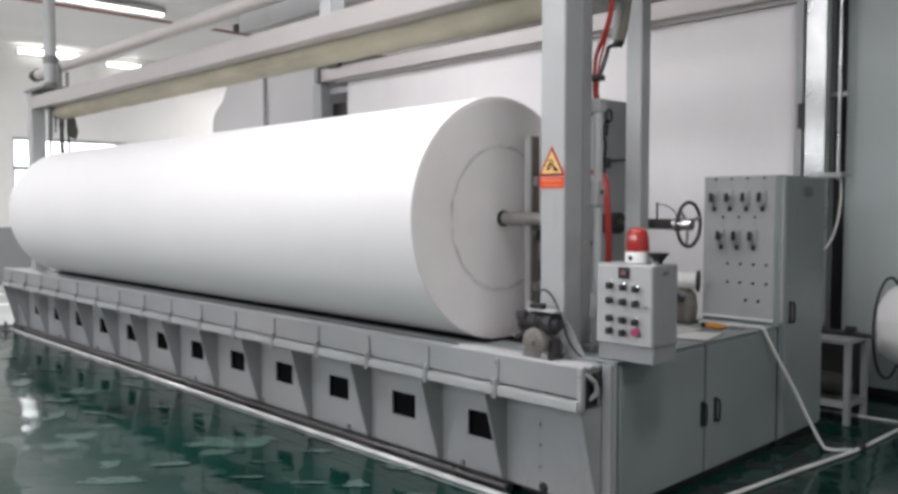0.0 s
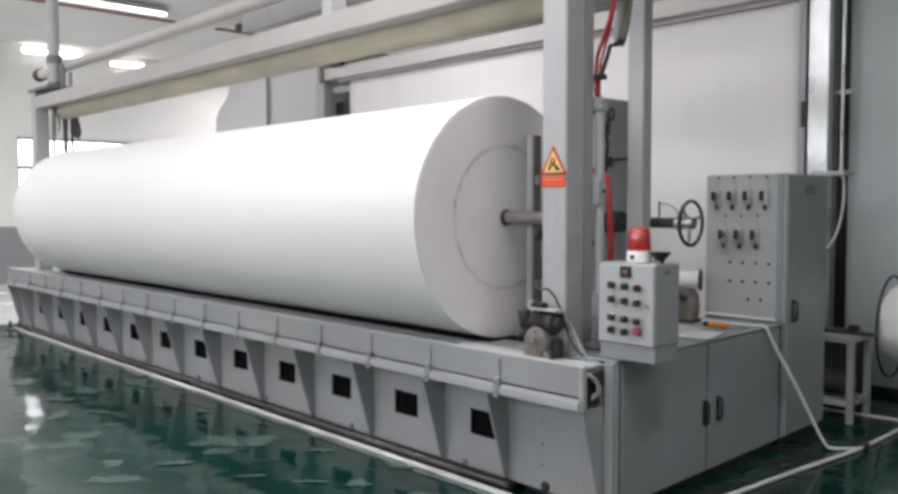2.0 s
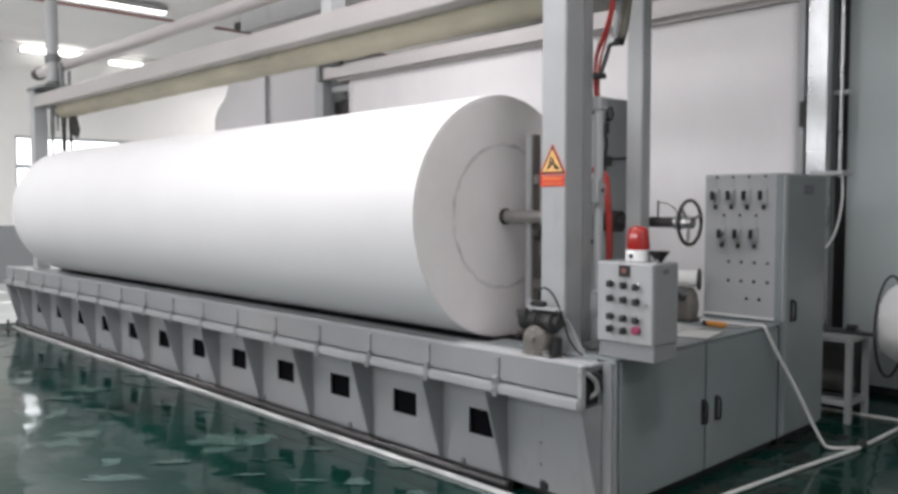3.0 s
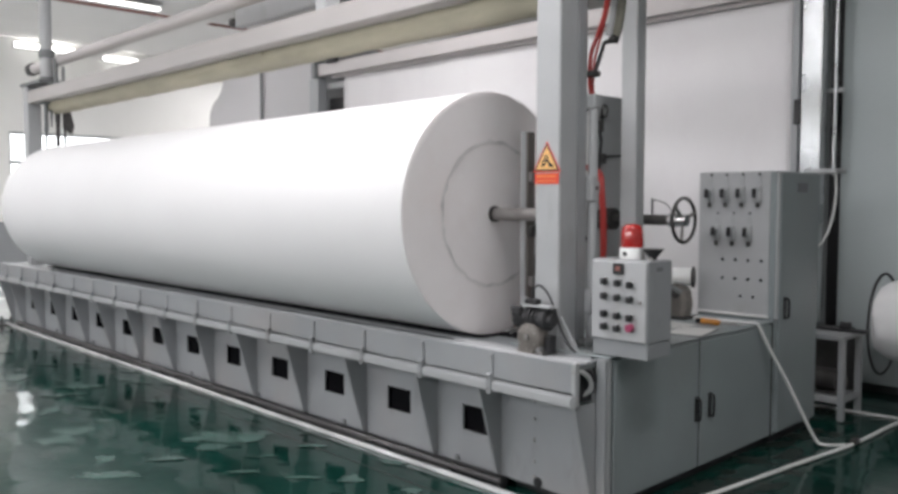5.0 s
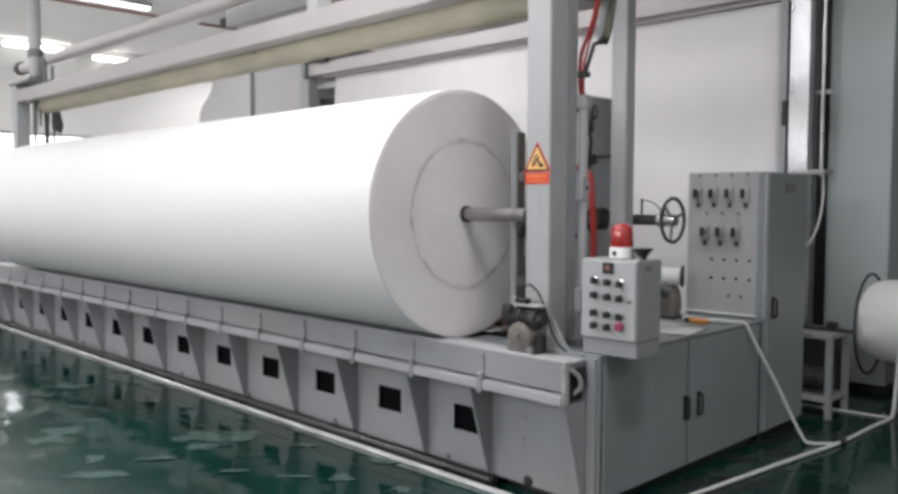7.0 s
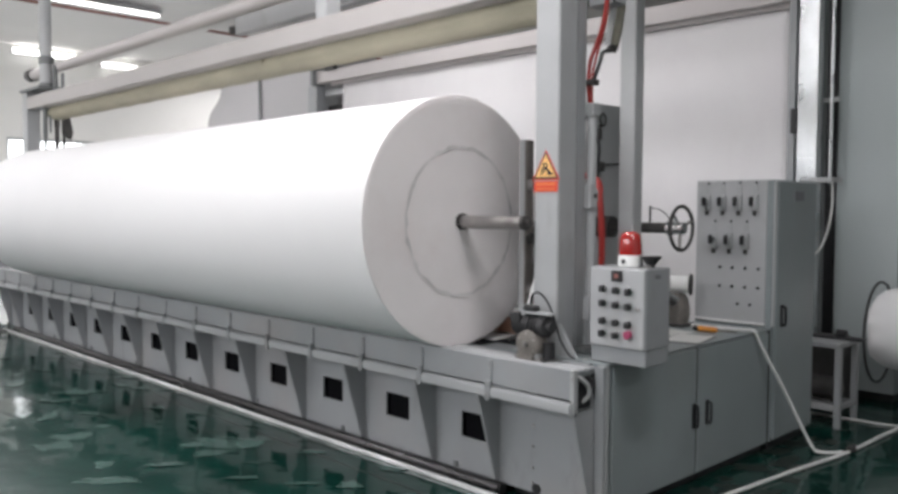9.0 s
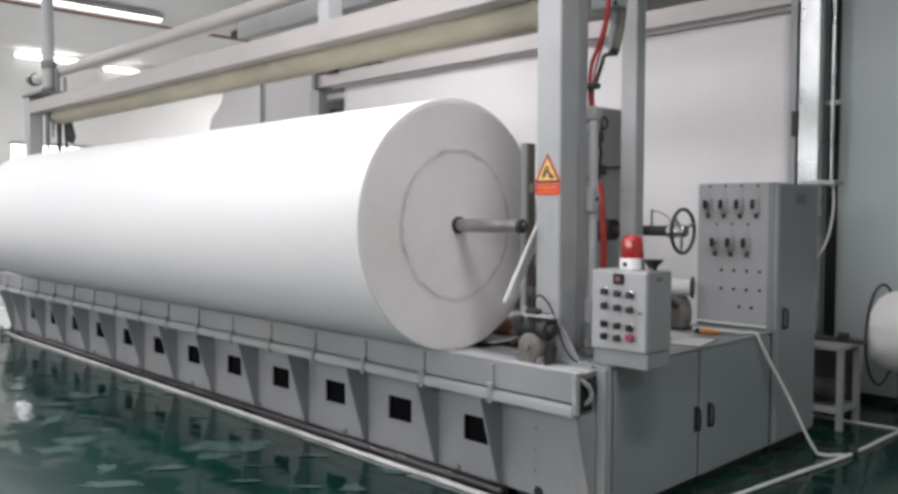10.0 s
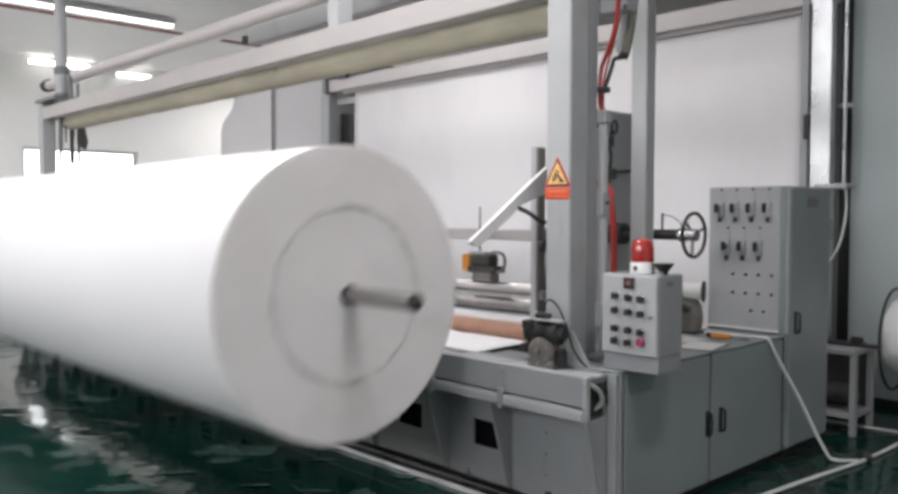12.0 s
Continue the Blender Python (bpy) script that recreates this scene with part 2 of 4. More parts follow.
def rod(r, h0, h1, axis="z", at=(0, 0, 0), seg=20, bm=None, bevel=0.003):
    return lathe([(r - bevel, h0), (r, h0 + bevel), (r, h1 - bevel), (r - bevel, h1)], axis, at, seg, bm)


def sweep(points, r, seg=10, bm=None, steps=8):
    """A round tube along a smooth line through the points."""
    pts = [Vector(p) for p in points]
    line = []
    for i in range(len(pts) - 1):
        p0, p1, p2, p3 = pts[max(0, i - 1)], pts[i], pts[i + 1], pts[min(len(pts) - 1, i + 2)]
        for k in range(steps):
            t = k / steps
            line.append(0.5 * (2 * p1 + (p2 - p0) * t + (2 * p0 - 5 * p1 + 4 * p2 - p3) * t * t + (3 * p1 - p0 - 3 * p2 + p3) * t ** 3))
    line.append(pts[-1])
    target = bm if bm else bmesh.new()
    b = bmesh.new()
    rings, up = [], Vector((0.13, 0.21, 0.97))
    for i, p in enumerate(line):
        d = (line[min(i + 1, len(line) - 1)] - line[max(i - 1, 0)]).normalized()
        u = (up - d * up.dot(d)).normalized()
        up = u
        w = d.cross(u)
        rings.append([b.verts.new(p + r * (u * math.cos(a) + w * math.sin(a))) for a in (2 * math.pi * k / seg for k in range(seg))])
    for a, c in zip(rings, rings[1:]):
        for i in range(seg):
            b.faces.new((a[i], a[(i + 1) % seg], c[(i + 1) % seg], c[i]))
    b.faces.new(rings[0][::-1])
    b.faces.new(rings[-1])
    return merge(target, b)


def prism(outline, axis, a0, a1, bm=None, bevel=0.0):
    """A flat outline pushed along an axis; the outline is given in the two other axes, in order."""
    target = bm if bm else bmesh.new()
    b = bmesh.new()
    put = {"x": lambda u, v, a: (a, u, v), "y": lambda u, v, a: (u, a, v), "z": lambda u, v, a: (u, v, a)}[axis]
    lo = [b.verts.new(put(u, v, a0)) for u, v in outline]
    hi = [b.verts.new(put(u, v, a1)) for u, v in outline]
    b.faces.new(lo[::-1])
    b.faces.new(hi)
    n = len(outline)
    for i in range(n):
        b.faces.new((lo[i], lo[(i + 1) % n], hi[(i + 1) % n], hi[i]))
    bmesh.ops.recalc_face_normals(b, faces=b.faces)
    if bevel:
        bmesh.ops.bevel(b, geom=b.edges[:], offset=bevel, segments=1, affect="EDGES")
    return merge(target, b)


# ---- the hall ----
W, E, S, N, H = ROOM
solid("floor", box(W - 1, E + 1, S - 1, N + 1, -0.2, 0.0, 0), EPOXY, "glossy dark green epoxy factory floor with reflections", "floor", kind="structure")
solid("floor_far", box(W, -9.2, S, N, 0.0, 0.004, 0), PALE_FLOOR, "pale grey glossy floor beyond the winder", "floor", kind="structure")
solid("ceiling", box(W - 1, E + 1, S - 1, N + 1, H, H + 0.2, 0), CEILING, "grey sheet ceiling of the factory hall", "ceiling", kind="structure")


def wall_with_openings(name, axis, at, thick, span, openings, label):
    """A wall across an axis, cut by openings (from, to, bottom, top)."""
    bm = bmesh.new()
    cuts = sorted(openings)

    def slab(u0, u1, z0, z1):
        if u1 - u0 > 1e-4 and z1 - z0 > 1e-4:
            if axis == "x":
                box(at, at + thick, u0, u1, z0, z1, 0, bm)
            else:
                box(u0, u1, at, at + thick, z0, z1, 0, bm)
    u = span[0]
    for a, b, z0, z1 in cuts:
        slab(u, a, 0, H)
        slab(a, b, 0, z0)
        slab(a, b, z1, H)
        u = b
    slab(u, span[1], 0, H)
    return solid(name, bm, WALL, label, "wall", kind="structure")


WEST_OPEN = [(1.82, 2.35, 1.5, 2.83), (2.40, 4.07, 1.5, 2.83)]
# The south openings are unseen and added to go with those lamps.
SOUTH_OPEN = [(x - 1.7, x + 1.7, 2.8, 4.3) for x in (-12.0, -7.6, -3.2, 1.2)]
wall_with_openings("wall_west", "x", W - 0.25, 0.25, (S - 0.25, N + 0.25), WEST_OPEN, "white painted end wall with bright windows")
wall_with_openings("wall_south", "y", S - 0.25, 0.25, (W, E), SOUTH_OPEN, "unseen white side wall with added window openings")
wall_with_openings("wall_north", "y", N, 0.25, (W, E), [], "white painted far side wall")
wall_with_openings("wall_east", "x", E, 0.25, (S - 0.25, N + 0.25), [], "white painted end wall")
solid("dado_west", box(W + 0.003, W + 0.02, S, N, 0.0, 1.1, 0), WALL_LOW, "grey painted dado along the end wall", "trim", kind="structure")
for i, (a, b, z0, z1) in enumerate(WEST_OPEN):
    win = tagged(thing("window_%d" % (i + 1), "bright factory window in a white frame", "window"), kind="structure")
    fr = bmesh.new()
    box(W - 0.16, W - 0.08, a, a + 0.05, z0, z1, 0.004, fr)
    box(W - 0.16, W - 0.08, b - 0.05, b, z0, z1, 0.004, fr)
    box(W - 0.16, W - 0.08, a + 0.05, b - 0.05, z0, z0 + 0.05, 0.004, fr)
    box(W - 0.16, W - 0.08, a + 0.05, b - 0.05, z1 - 0.05, z1, 0.004, fr)
    part("window_frame", fr, PAINT_LIGHT, win)
    pane = part("pane", box(W - 0.125, W - 0.119, a + 0.05, b - 0.05, z0 + 0.05, z1 - 0.05, 0), GLASS, win, "clear glass pane")
    pane.visible_shadow = False
    part("transom", box(W - 0.155, W - 0.085, a + 0.05, b - 0.05, 2.20, 2.28, 0.004), PAINT_LIGHT, win)
    part("window_sill", box(W - 0.08, W + 0.05, a - 0.03, b + 0.03, z0 - 0.03, z0, 0.004), PAINT_LIGHT, win)
# Frames for the added south windows, which are out of view.
for i, (a, b, z0, z1) in enumerate(SOUTH_OPEN):
    win = tagged(thing("window_%d" % (i + 3), "unseen tall window added for light from the south", "window"), kind="structure")
    fr = bmesh.new()
    for u0, u1, v0, v1 in ((a, a + 0.06, z0, z1), (b - 0.06, b, z0, z1), (a + 0.06, b - 0.06, z0, z0 + 0.06), (a + 0.06, b - 0.06, z1 - 0.06, z1), ((a + b) / 2 - 0.03, (a + b) / 2 + 0.03, z0 + 0.06, z1 - 0.06)):
        box(u0, u1, S - 0.17, S - 0.09, v0, v1, 0.004, fr)
    part("window_frame", fr, PAINT_LIGHT, win)
solid("backdrop_west", box(W - 1.5, W - 1.45, 0, 7, 0.5, 4.5, 0), OUTSIDE, "plain bright daylight outside the windows", "backdrop", kind="structure")


# ---- pale patches and a joint in the floor ----
def floor_patch(bm, x, y, z, rx, ry, turn):
    ring = []
    for k in range(40):
        a = 2 * math.pi * k / 40
        r = 1 + 0.6 * noise.noise((math.cos(a) * 1.3 + x * 3, math.sin(a) * 1.3 + y * 3, 0.5)) + 0.55 * noise.noise((math.cos(a) * 3.5 + x * 5, math.sin(a) * 3.5, y)) + 0.2 * noise.noise((math.cos(a) * 9 + x, math.sin(a) * 9, y))
        u, v = rx * r * math.cos(a), ry * r * math.sin(a)
        c, d = math.cos(turn), math.sin(turn)
        ring.append(bm.verts.new((x + u * c - v * d, y + u * d + v * c, z)))
    bm.faces.new(ring)


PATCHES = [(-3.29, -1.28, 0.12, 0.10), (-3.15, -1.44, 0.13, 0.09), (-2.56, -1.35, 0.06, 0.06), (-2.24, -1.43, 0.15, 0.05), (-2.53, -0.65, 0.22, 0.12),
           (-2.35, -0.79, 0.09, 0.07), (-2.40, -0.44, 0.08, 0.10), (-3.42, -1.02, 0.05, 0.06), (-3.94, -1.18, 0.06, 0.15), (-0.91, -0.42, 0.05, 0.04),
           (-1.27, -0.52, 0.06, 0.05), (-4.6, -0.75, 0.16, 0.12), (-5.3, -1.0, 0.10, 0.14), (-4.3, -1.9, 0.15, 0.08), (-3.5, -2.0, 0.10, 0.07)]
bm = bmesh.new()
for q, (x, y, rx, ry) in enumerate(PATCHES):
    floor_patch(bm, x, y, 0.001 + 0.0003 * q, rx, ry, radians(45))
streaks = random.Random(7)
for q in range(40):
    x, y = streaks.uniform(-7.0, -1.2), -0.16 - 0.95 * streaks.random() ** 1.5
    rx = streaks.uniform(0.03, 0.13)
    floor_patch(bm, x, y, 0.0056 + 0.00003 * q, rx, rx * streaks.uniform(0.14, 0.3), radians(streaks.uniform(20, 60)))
solid("pale_floor_patches", bm, PATCH, "pale oval patches and streaks in the green epoxy floor", "floor patches", kind="stuff")
bm = bmesh.new()
for q in range(46):
    x, y = (streaks.uniform(0.03, 0.36), streaks.uniform(0.6, 2.4)) if q < 30 else (streaks.uniform(-0.3, 0.6), streaks.uniform(2.4, 3.5))
    rx = streaks.uniform(0.03, 0.11)
    floor_patch(bm, x, y, 0.001 + 0.00004 * q, rx, rx * streaks.uniform(0.3, 0.8), radians(streaks.uniform(40, 100)))
solid("floor_dirt", bm, GRIME, "dull grey dirt trodden into the floor beside the cabinets", "dirt", kind="stuff")
solid("floor_joint", box(W + 6, 1.0, -0.334, -0.324, 0.0, 0.0015, 0), DARK, "thin dark joint in the floor along the winder", "joint", kind="structure")

# ---- lamps under the ceiling ----
def tube_lamp(x, y, z, length=1.25):
    lamp = thing("ceiling_lamp", "lit white fluorescent strip lamp from the seen and added rows", "ceiling lamp", "fluorescent lamps", (x, y, z))
    part("housing", box(-0.09, 0.09, -length / 2, length / 2, 0.0, 0.06, 0.008), PAINT_LIGHT, lamp)
    for dx in (-0.04, 0.04):
        part("tube", rod(0.018, -length / 2 + 0.02, length / 2 - 0.02, "y", (dx, 0, -0.022), 12), TUBE, lamp, "lit fluorescent tube", True)
    return lamp


# Every light gets a housing, the added ones too.
for x, y, z in TUBES:
    tube_lamp(x, y, z, 1.64 if x == -10.3 else 1.25)

# ---- the winder's base ----
BASE_Z, DECK_Z, EDGE_Y = 0.762, 0.745, -0.155
X_END = -8.75
machine = thing("fabric_winder", "long grey painted steel winder base with ribs and grille openings", "machine")
openings = [(-0.946 - 0.6545 * k, -0.732 - 0.6545 * k) for k in range(12)]


def plate_with_windows():
    bm = bmesh.new()
    z0, z1 = 0.24, 0.384
    u = X_END
    for a, b in sorted(openings):
        box(u, a, 0.0, 0.012, 0.05, 0.62, 0, bm)
        box(a, b, 0.0, 0.012, 0.05, z0, 0, bm)
        box(a, b, 0.0, 0.012, z1, 0.62, 0, bm)
        u = b
    box(u, -0.06, 0.0, 0.012, 0.05, 0.62, 0, bm)
    bmesh.ops.remove_doubles(bm, verts=bm.verts, dist=1e-5)
    return bm


part("front_plate", plate_with_windows(), PAINT, machine)
# The shade inside the base is put into this plate's black colour.
part("inner_back", box(X_END, -0.06, 0.10, 0.12, 0.0, 0.7, 0), GAP_SHADE, machine, "plate painted black for the shade behind the openings")
part("deck", box(X_END, -0.06, EDGE_Y + 0.02, 1.62, DECK_Z - 0.03, DECK_Z, 0.004), DECK, machine, "worn dark grey deck plate")
# Black sheets put shade under the roll and in the deck's dark gap.
part("mat", box(-0.90, -0.56, 0.24, 0.62, DECK_Z, DECK_Z + 0.002, 0), GAP_SHADE, machine, "black sheet for the dark gap beside the roll")
part("mat", box(-7.9, -0.90, 0.10, 0.62, DECK_Z, DECK_Z + 0.002, 0), GAP_SHADE, machine, "black sheet for the shade under the roll")
for k in range(13):
    x = -0.66 if k == 0 else -1.155 - 0.652 * (k - 1)
    part("rib", prism([(0.0, 0.05), (-0.028, 0.05), (-0.172, 0.545), (0.0, 0.545)], "x", x - 0.008, x + 0.004), PAINT, machine)
for a, b in openings:
    g = bmesh.new()
    for q in range(9):
        u = a + (b - a) * (q + 0.5) / 9
        box(u - 0.007, u + 0.007, 0.03, 0.034, 0.232, 0.392, 0, g)
    # Slats take the same black, so each opening reads as shaded.
    part("grille", g, GAP_SHADE, machine, "dark slatted grille")
part("fascia", box(X_END + 0.02, -0.06, EDGE_Y, EDGE_Y + 0.02, 0.61, 0.756, 0.005), PAINT, machine)
part("edge_plate", box(-0.96, -0.06, EDGE_Y + 0.09, EDGE_Y + 0.135, 0.735, 0.754, 0.003), BOX_PAINT, machine, "pale worn edge plate")
part("lip", box(X_END + 0.02, -0.06, EDGE_Y + 0.02, EDGE_Y + 0.05, 0.735, 0.7575, 0.004), BOX_PAINT, machine, "pale worn edge")
part("inner_edge", box(-8.5, -0.06, 0.006, 0.026, 0.735, 0.752, 0.003), PAINT, machine, "low worn strip along the deck")
part("flange", box(X_END + 0.02, -0.055, EDGE_Y - 0.022, EDGE_Y + 0.03, 0.545, 0.60, 0.010, seg=2), PAINT_LIGHT, machine)
for k in range(16):
    x = -0.585 - 0.523 * k
    st = bmesh.new()
    box(x - 0.014, x + 0.014, EDGE_Y - 0.010, EDGE_Y - 0.001, 0.60, 0.735, 0.002, st)
    box(x - 0.018, x + 0.018, EDGE_Y - 0.030, EDGE_Y - 0.010, 0.532, 0.635, 0.004, st)
    st = part("strap", st, PAINT, machine)
    for z, d in ((0.56, 0.038), (0.615, 0.038), (0.715, 0.016)):
        part("bolt", rod(0.006, EDGE_Y - d, EDGE_Y - d + 0.009, "y", (x, 0, z), 6), STEEL, st)
for z in (0.10, 0.18, 0.29, 0.40, 0.49):
    part("bolt", rod(0.008, -0.008, 0.001, "y", (-0.425, 0, z), 8), STEEL, machine)
# Black disc stands for the dark of a round hole in the plate.
part("hole_disc", rod(0.026, -0.012, 0.002, "y", (-0.40, 0, 0.075), 16), BLACK, machine, "black disc for a round hole")
# Solid black block stands for the shade inside the channel's open end.
ch = box(-0.30, -0.07, EDGE_Y + 0.03, -0.005, 0.56, 0.72, 0)
part("channel_interior", ch, BLACK, machine, "black block for the shade inside the open channel")
part("channel_hose", sweep([(-0.09, -0.11, 0.72), (-0.055, -0.10, 0.71), (-0.045, -0.055, 0.67), (-0.05, -0.045, 0.62), (-0.09, -0.07, 0.58)], 0.012), PAINT_LIGHT, machine, "curled pale hose", True)
part("channel_hose", sweep([(-0.09, -0.06, 0.72), (-0.05, -0.03, 0.70), (-0.05, -0.02, 0.66), (-0.09, -0.03, 0.63)], 0.009), RUBBER, machine, "black cable loop", True)
part("end_rib", prism([(0.0, 0.05), (-0.028, 0.05), (-0.165, 0.545), (0.0, 0.545)], "x", X_END, X_END + 0.012), PAINT, machine)
part("end_rib", prism([(0.0, 0.05), (-0.02, 0.05), (-0.160, 0.54), (-0.160, 0.55), (0.0, 0.55)], "x", -0.06, -0.05), PAINT, machine)
part("corner_post", box(-0.05, 0.004, 0.0, 0.022, 0.0, BASE_Z - 0.004, 0.004), PAINT, machine)
part("corner_post", box(-0.05, 0.004, 0.028, 0.050, 0.0, BASE_Z - 0.004, 0.004), PAINT_LIGHT, machine)
part("corner_gasket", box(-0.05, -0.004, 0.022, 0.028, 0.0, BASE_Z - 0.006, 0), DARK, machine, "dark joint")
part("end_cap", box(-0.075, -0.05, EDGE_Y - 0.005, EDGE_Y + 0.03, 0.535, 0.757, 0.004), PAINT_LIGHT, machine)

for z in (0.56, 0.60, 0.715):
    part("bolt", rod(0.007, EDGE_Y - 0.012, EDGE_Y - 0.004, "y", (-0.0625, 0, z), 6), STEEL, machine)

end_box = thing("end_cabinet", "grey steel machine cabinet with two doors under the control box", "cabinet")
part("body", box(-0.62, -0.012, 0.052, 1.757, 0.05, BASE_Z, 0.005), PAINT_COOL, end_box)
part("door_seam", box(-0.012, -0.003, 0.871, 0.891, 0.055, BASE_Z - 0.012, 0), GAP_SHADE, end_box, "dark joint between the doors")
part("door_seam", box(-0.012, 0.004, 1.750, 1.768, 0.055, BASE_Z - 0.004, 0), GAP_SHADE, end_box, "dark joint beside the switch cabinet")
part("plinth", box(-0.6, -0.03, 0.06, 1.75, 0.0, 0.05, 0), BLACK, end_box, "black plinth")
part("top_plate", box(-0.62, 0.004, 0.02, 1.758, BASE_Z, BASE_Z + 0.006, 0.002), PAINT_COOL, end_box)
for a, b, hy in ((0.075, 0.871, 0.845), (0.891, 1.748, 0.99)):
    door = part("door", box(-0.012, 0.006, a, b, 0.055, BASE_Z - 0.012, 0.003), PAINT_COOL, end_box)
    h = bmesh.new()
    sweep([(0.006, hy, 0.44), (0.03, hy, 0.435), (0.034, hy, 0.40), (0.034, hy, 0.36), (0.03, hy, 0.325), (0.006, hy, 0.32)], 0.007, 8, h, 4)
    box(0.004, 0.010, hy - 0.018, hy + 0.018, 0.31, 0.45, 0.003, h)
    part("handle", h, BLACK, door, "black pull handle")

# ---- floor rails before the base ----
foot_tube = thing("floor_tube", "dull steel tube along the foot of the base", "tube")
part("tube", rod(0.034, X_END + 0.3, -0.60, "x", (0, -0.045, 0.036), 20), TUBE_STEEL, foot_tube, smooth=True)
part("end_plug", rod(0.030, -0.60, -0.592, "x", (0, -0.045, 0.036), 20), BLACK, foot_tube, "black end plug", True)
for q in range(8):
    part("saddle", box(-1.0 - 1.05 * q, -0.97 - 1.05 * q, -0.012, 0.0, 0.03, 0.09, 0.002), PAINT_DARK, foot_tube)
solid("floor_angle", box(X_END + 0.05, 0.1, -0.120, -0.094, 0.0, 0.024, 0.004), TRACK, "steel floor track painted pale for its gleam, before the winder", "track")

stop = thing("rail_stop", "small dark steel stop at the end of the floor track", "rail stop")
part("base", box(-8.72, -8.52, -0.20, -0.06, 0.0, 0.014, 0.003), DARK, stop)
for x, y in ((-8.66, -0.17), (-8.58, -0.09)):
    part("post", rod(0.014, 0.014, 0.11, "z", (x, y, 0), 12), DARK, stop, smooth=True)

# ---- gantry ----
gantry = thing("gantry", "grey box-section gantry frame over the winder", "frame")
CY = 0.04                                   # front of the gantry's columns
part("column", box(-0.468, -0.312, CY, CY + 0.145, DECK_Z, 3.6, 0.006), PAINT_LIGHT, gantry)
part("column", box(-8.36, -8.20, CY, CY + 0.15, DECK_Z, 2.84, 0.006), PAINT_LIGHT, gantry)
part("cross_beam", box(-8.36, -0.468, CY + 0.004, CY + 0.15, 2.642, 2.785, 0.006), WARM_LIGHT, gantry)
part("cap_plate", box(-8.36, -7.70, CY - 0.03, CY + 0.30, 2.84, 2.875, 0.004), PAINT_DARK, gantry)
part("foot_plate", box(-0.56, -0.10, CY - 0.012, CY + 0.22, DECK_Z, DECK_Z + 0.018, 0.003), PAINT_LIGHT, gantry)
for x, y in ((-0.53, CY + 0.01), (-0.53, CY + 0.19), (-0.15, CY + 0.02), (-0.15, CY + 0.19)):
    part("foot_bolt", rod(0.011, DECK_Z + 0.018, DECK_Z + 0.030, "z", (x, y, 0), 6), STEEL, gantry)
part("gusset", prism([(-0.31, 0.763), (-0.19, 0.763), (-0.30, 0.93), (-0.31, 0.93)], "y", CY + 0.01, CY + 0.022), PAINT_LIGHT, gantry)
part("hanger", box(-2.42, -2.30, CY + 0.02, CY + 0.14, 2.785, H, 0.004), PAINT_LIGHT, gantry)

part("rear_rail", box(-4.42, -0.40, 0.60, 0.68, 3.045, 3.24, 0.006), PAINT_LIGHT, gantry)
part("rail_bracket", box(-4.50, -4.42, 0.58, 0.69, 3.06, 3.13, 0.012), DARK, gantry, "dark end bracket")
part("rail_arm", box(-2.42, -2.30, CY + 0.14, 0.60, 3.14, 3.20, 0.004), PAINT_LIGHT, gantry)

roller = thing("upper_roller", "yellowed cloth-covered guide roller under the beam", "roller")
rp = [(0.03, -8.12), (0.03, -8.0), (0.098, -7.99)]
rp += [(0.112 + 0.0025 * math.sin(q * 1.7) + 0.0015 * math.sin(q * 4.1), -7.98 + 7.4 * q / 60) for q in range(61)]
rp += [(0.098, -0.57), (0.03, -0.56), (0.03, -0.47)]
part("cover", lathe(rp, "x", (0, 0.29, 2.628), 32), CREAM, roller, smooth=True)
part("peg", rod(0.016, 0.165, 0.19, "y", (-3.28, 0, 2.625), 14), CREAM, roller, "small round peg", True)
part("bearing", box(-0.56, -0.47, 0.22, 0.38, 2.56, 2.78, 0.006), PAINT, roller)
part("bearing", box(-8.2, -8.13, 0.22, 0.38, 2.56, 2.80, 0.006), PAINT, roller)

over = thing("overhead_pipe", "pale grey overhead pipe above the gantry", "pipe")
part("tube", rod(0.060, -8.75, 0.6, "x", (0, 0.3, 3.13), 24), BEAM_PAINT, over, smooth=True)
part("end_collar", lathe([(0.045, -8.86), (0.078, -8.86), (0.078, -8.74), (0.045, -8.74)], "x", (0, 0.3, 3.13), 24), DARK, over, "dark end collar", True)
part("support", box(-8.30, -8.10, 0.22, 0.36, 2.875, 3.05, 0.01), PAINT_DARK, over)

uprights = thing("vertical_pipes", "grey vertical pipes rising from the gantry's end", "pipe")
for x, y, r, top in ((-8.13, 0.20, 0.034, H), (-8.00, 0.20, 0.062, H), (-7.84, 0.24, 0.024, 3.14), (-7.78, 0.30, 0.018, 3.05)):
    part("pipe", rod(r, 2.875, top, "z", (x, y, 0), 18), (BOX_PAINT if r > 0.05 else PAINT_LIGHT) if top == H else PAINT_DARK, uprights, smooth=True)
part("collar", rod(0.085, 3.16, 3.25, "z", (-8.00, 0.20, 0), 20), PAINT_DARK, uprights, smooth=True)
part("collar", rod(0.080, 2.876, 2.94, "z", (-8.00, 0.20, 0), 20), PAINT_DARK, uprights, smooth=True)

hooks = thing("hanging_levers", "dark levers and rods hanging under the beam's end", "lever")
part("bracket", box(-8.0, -7.84, 0.10, 0.46, 2.62, 2.70, 0.006), PAINT_DARK, hooks)
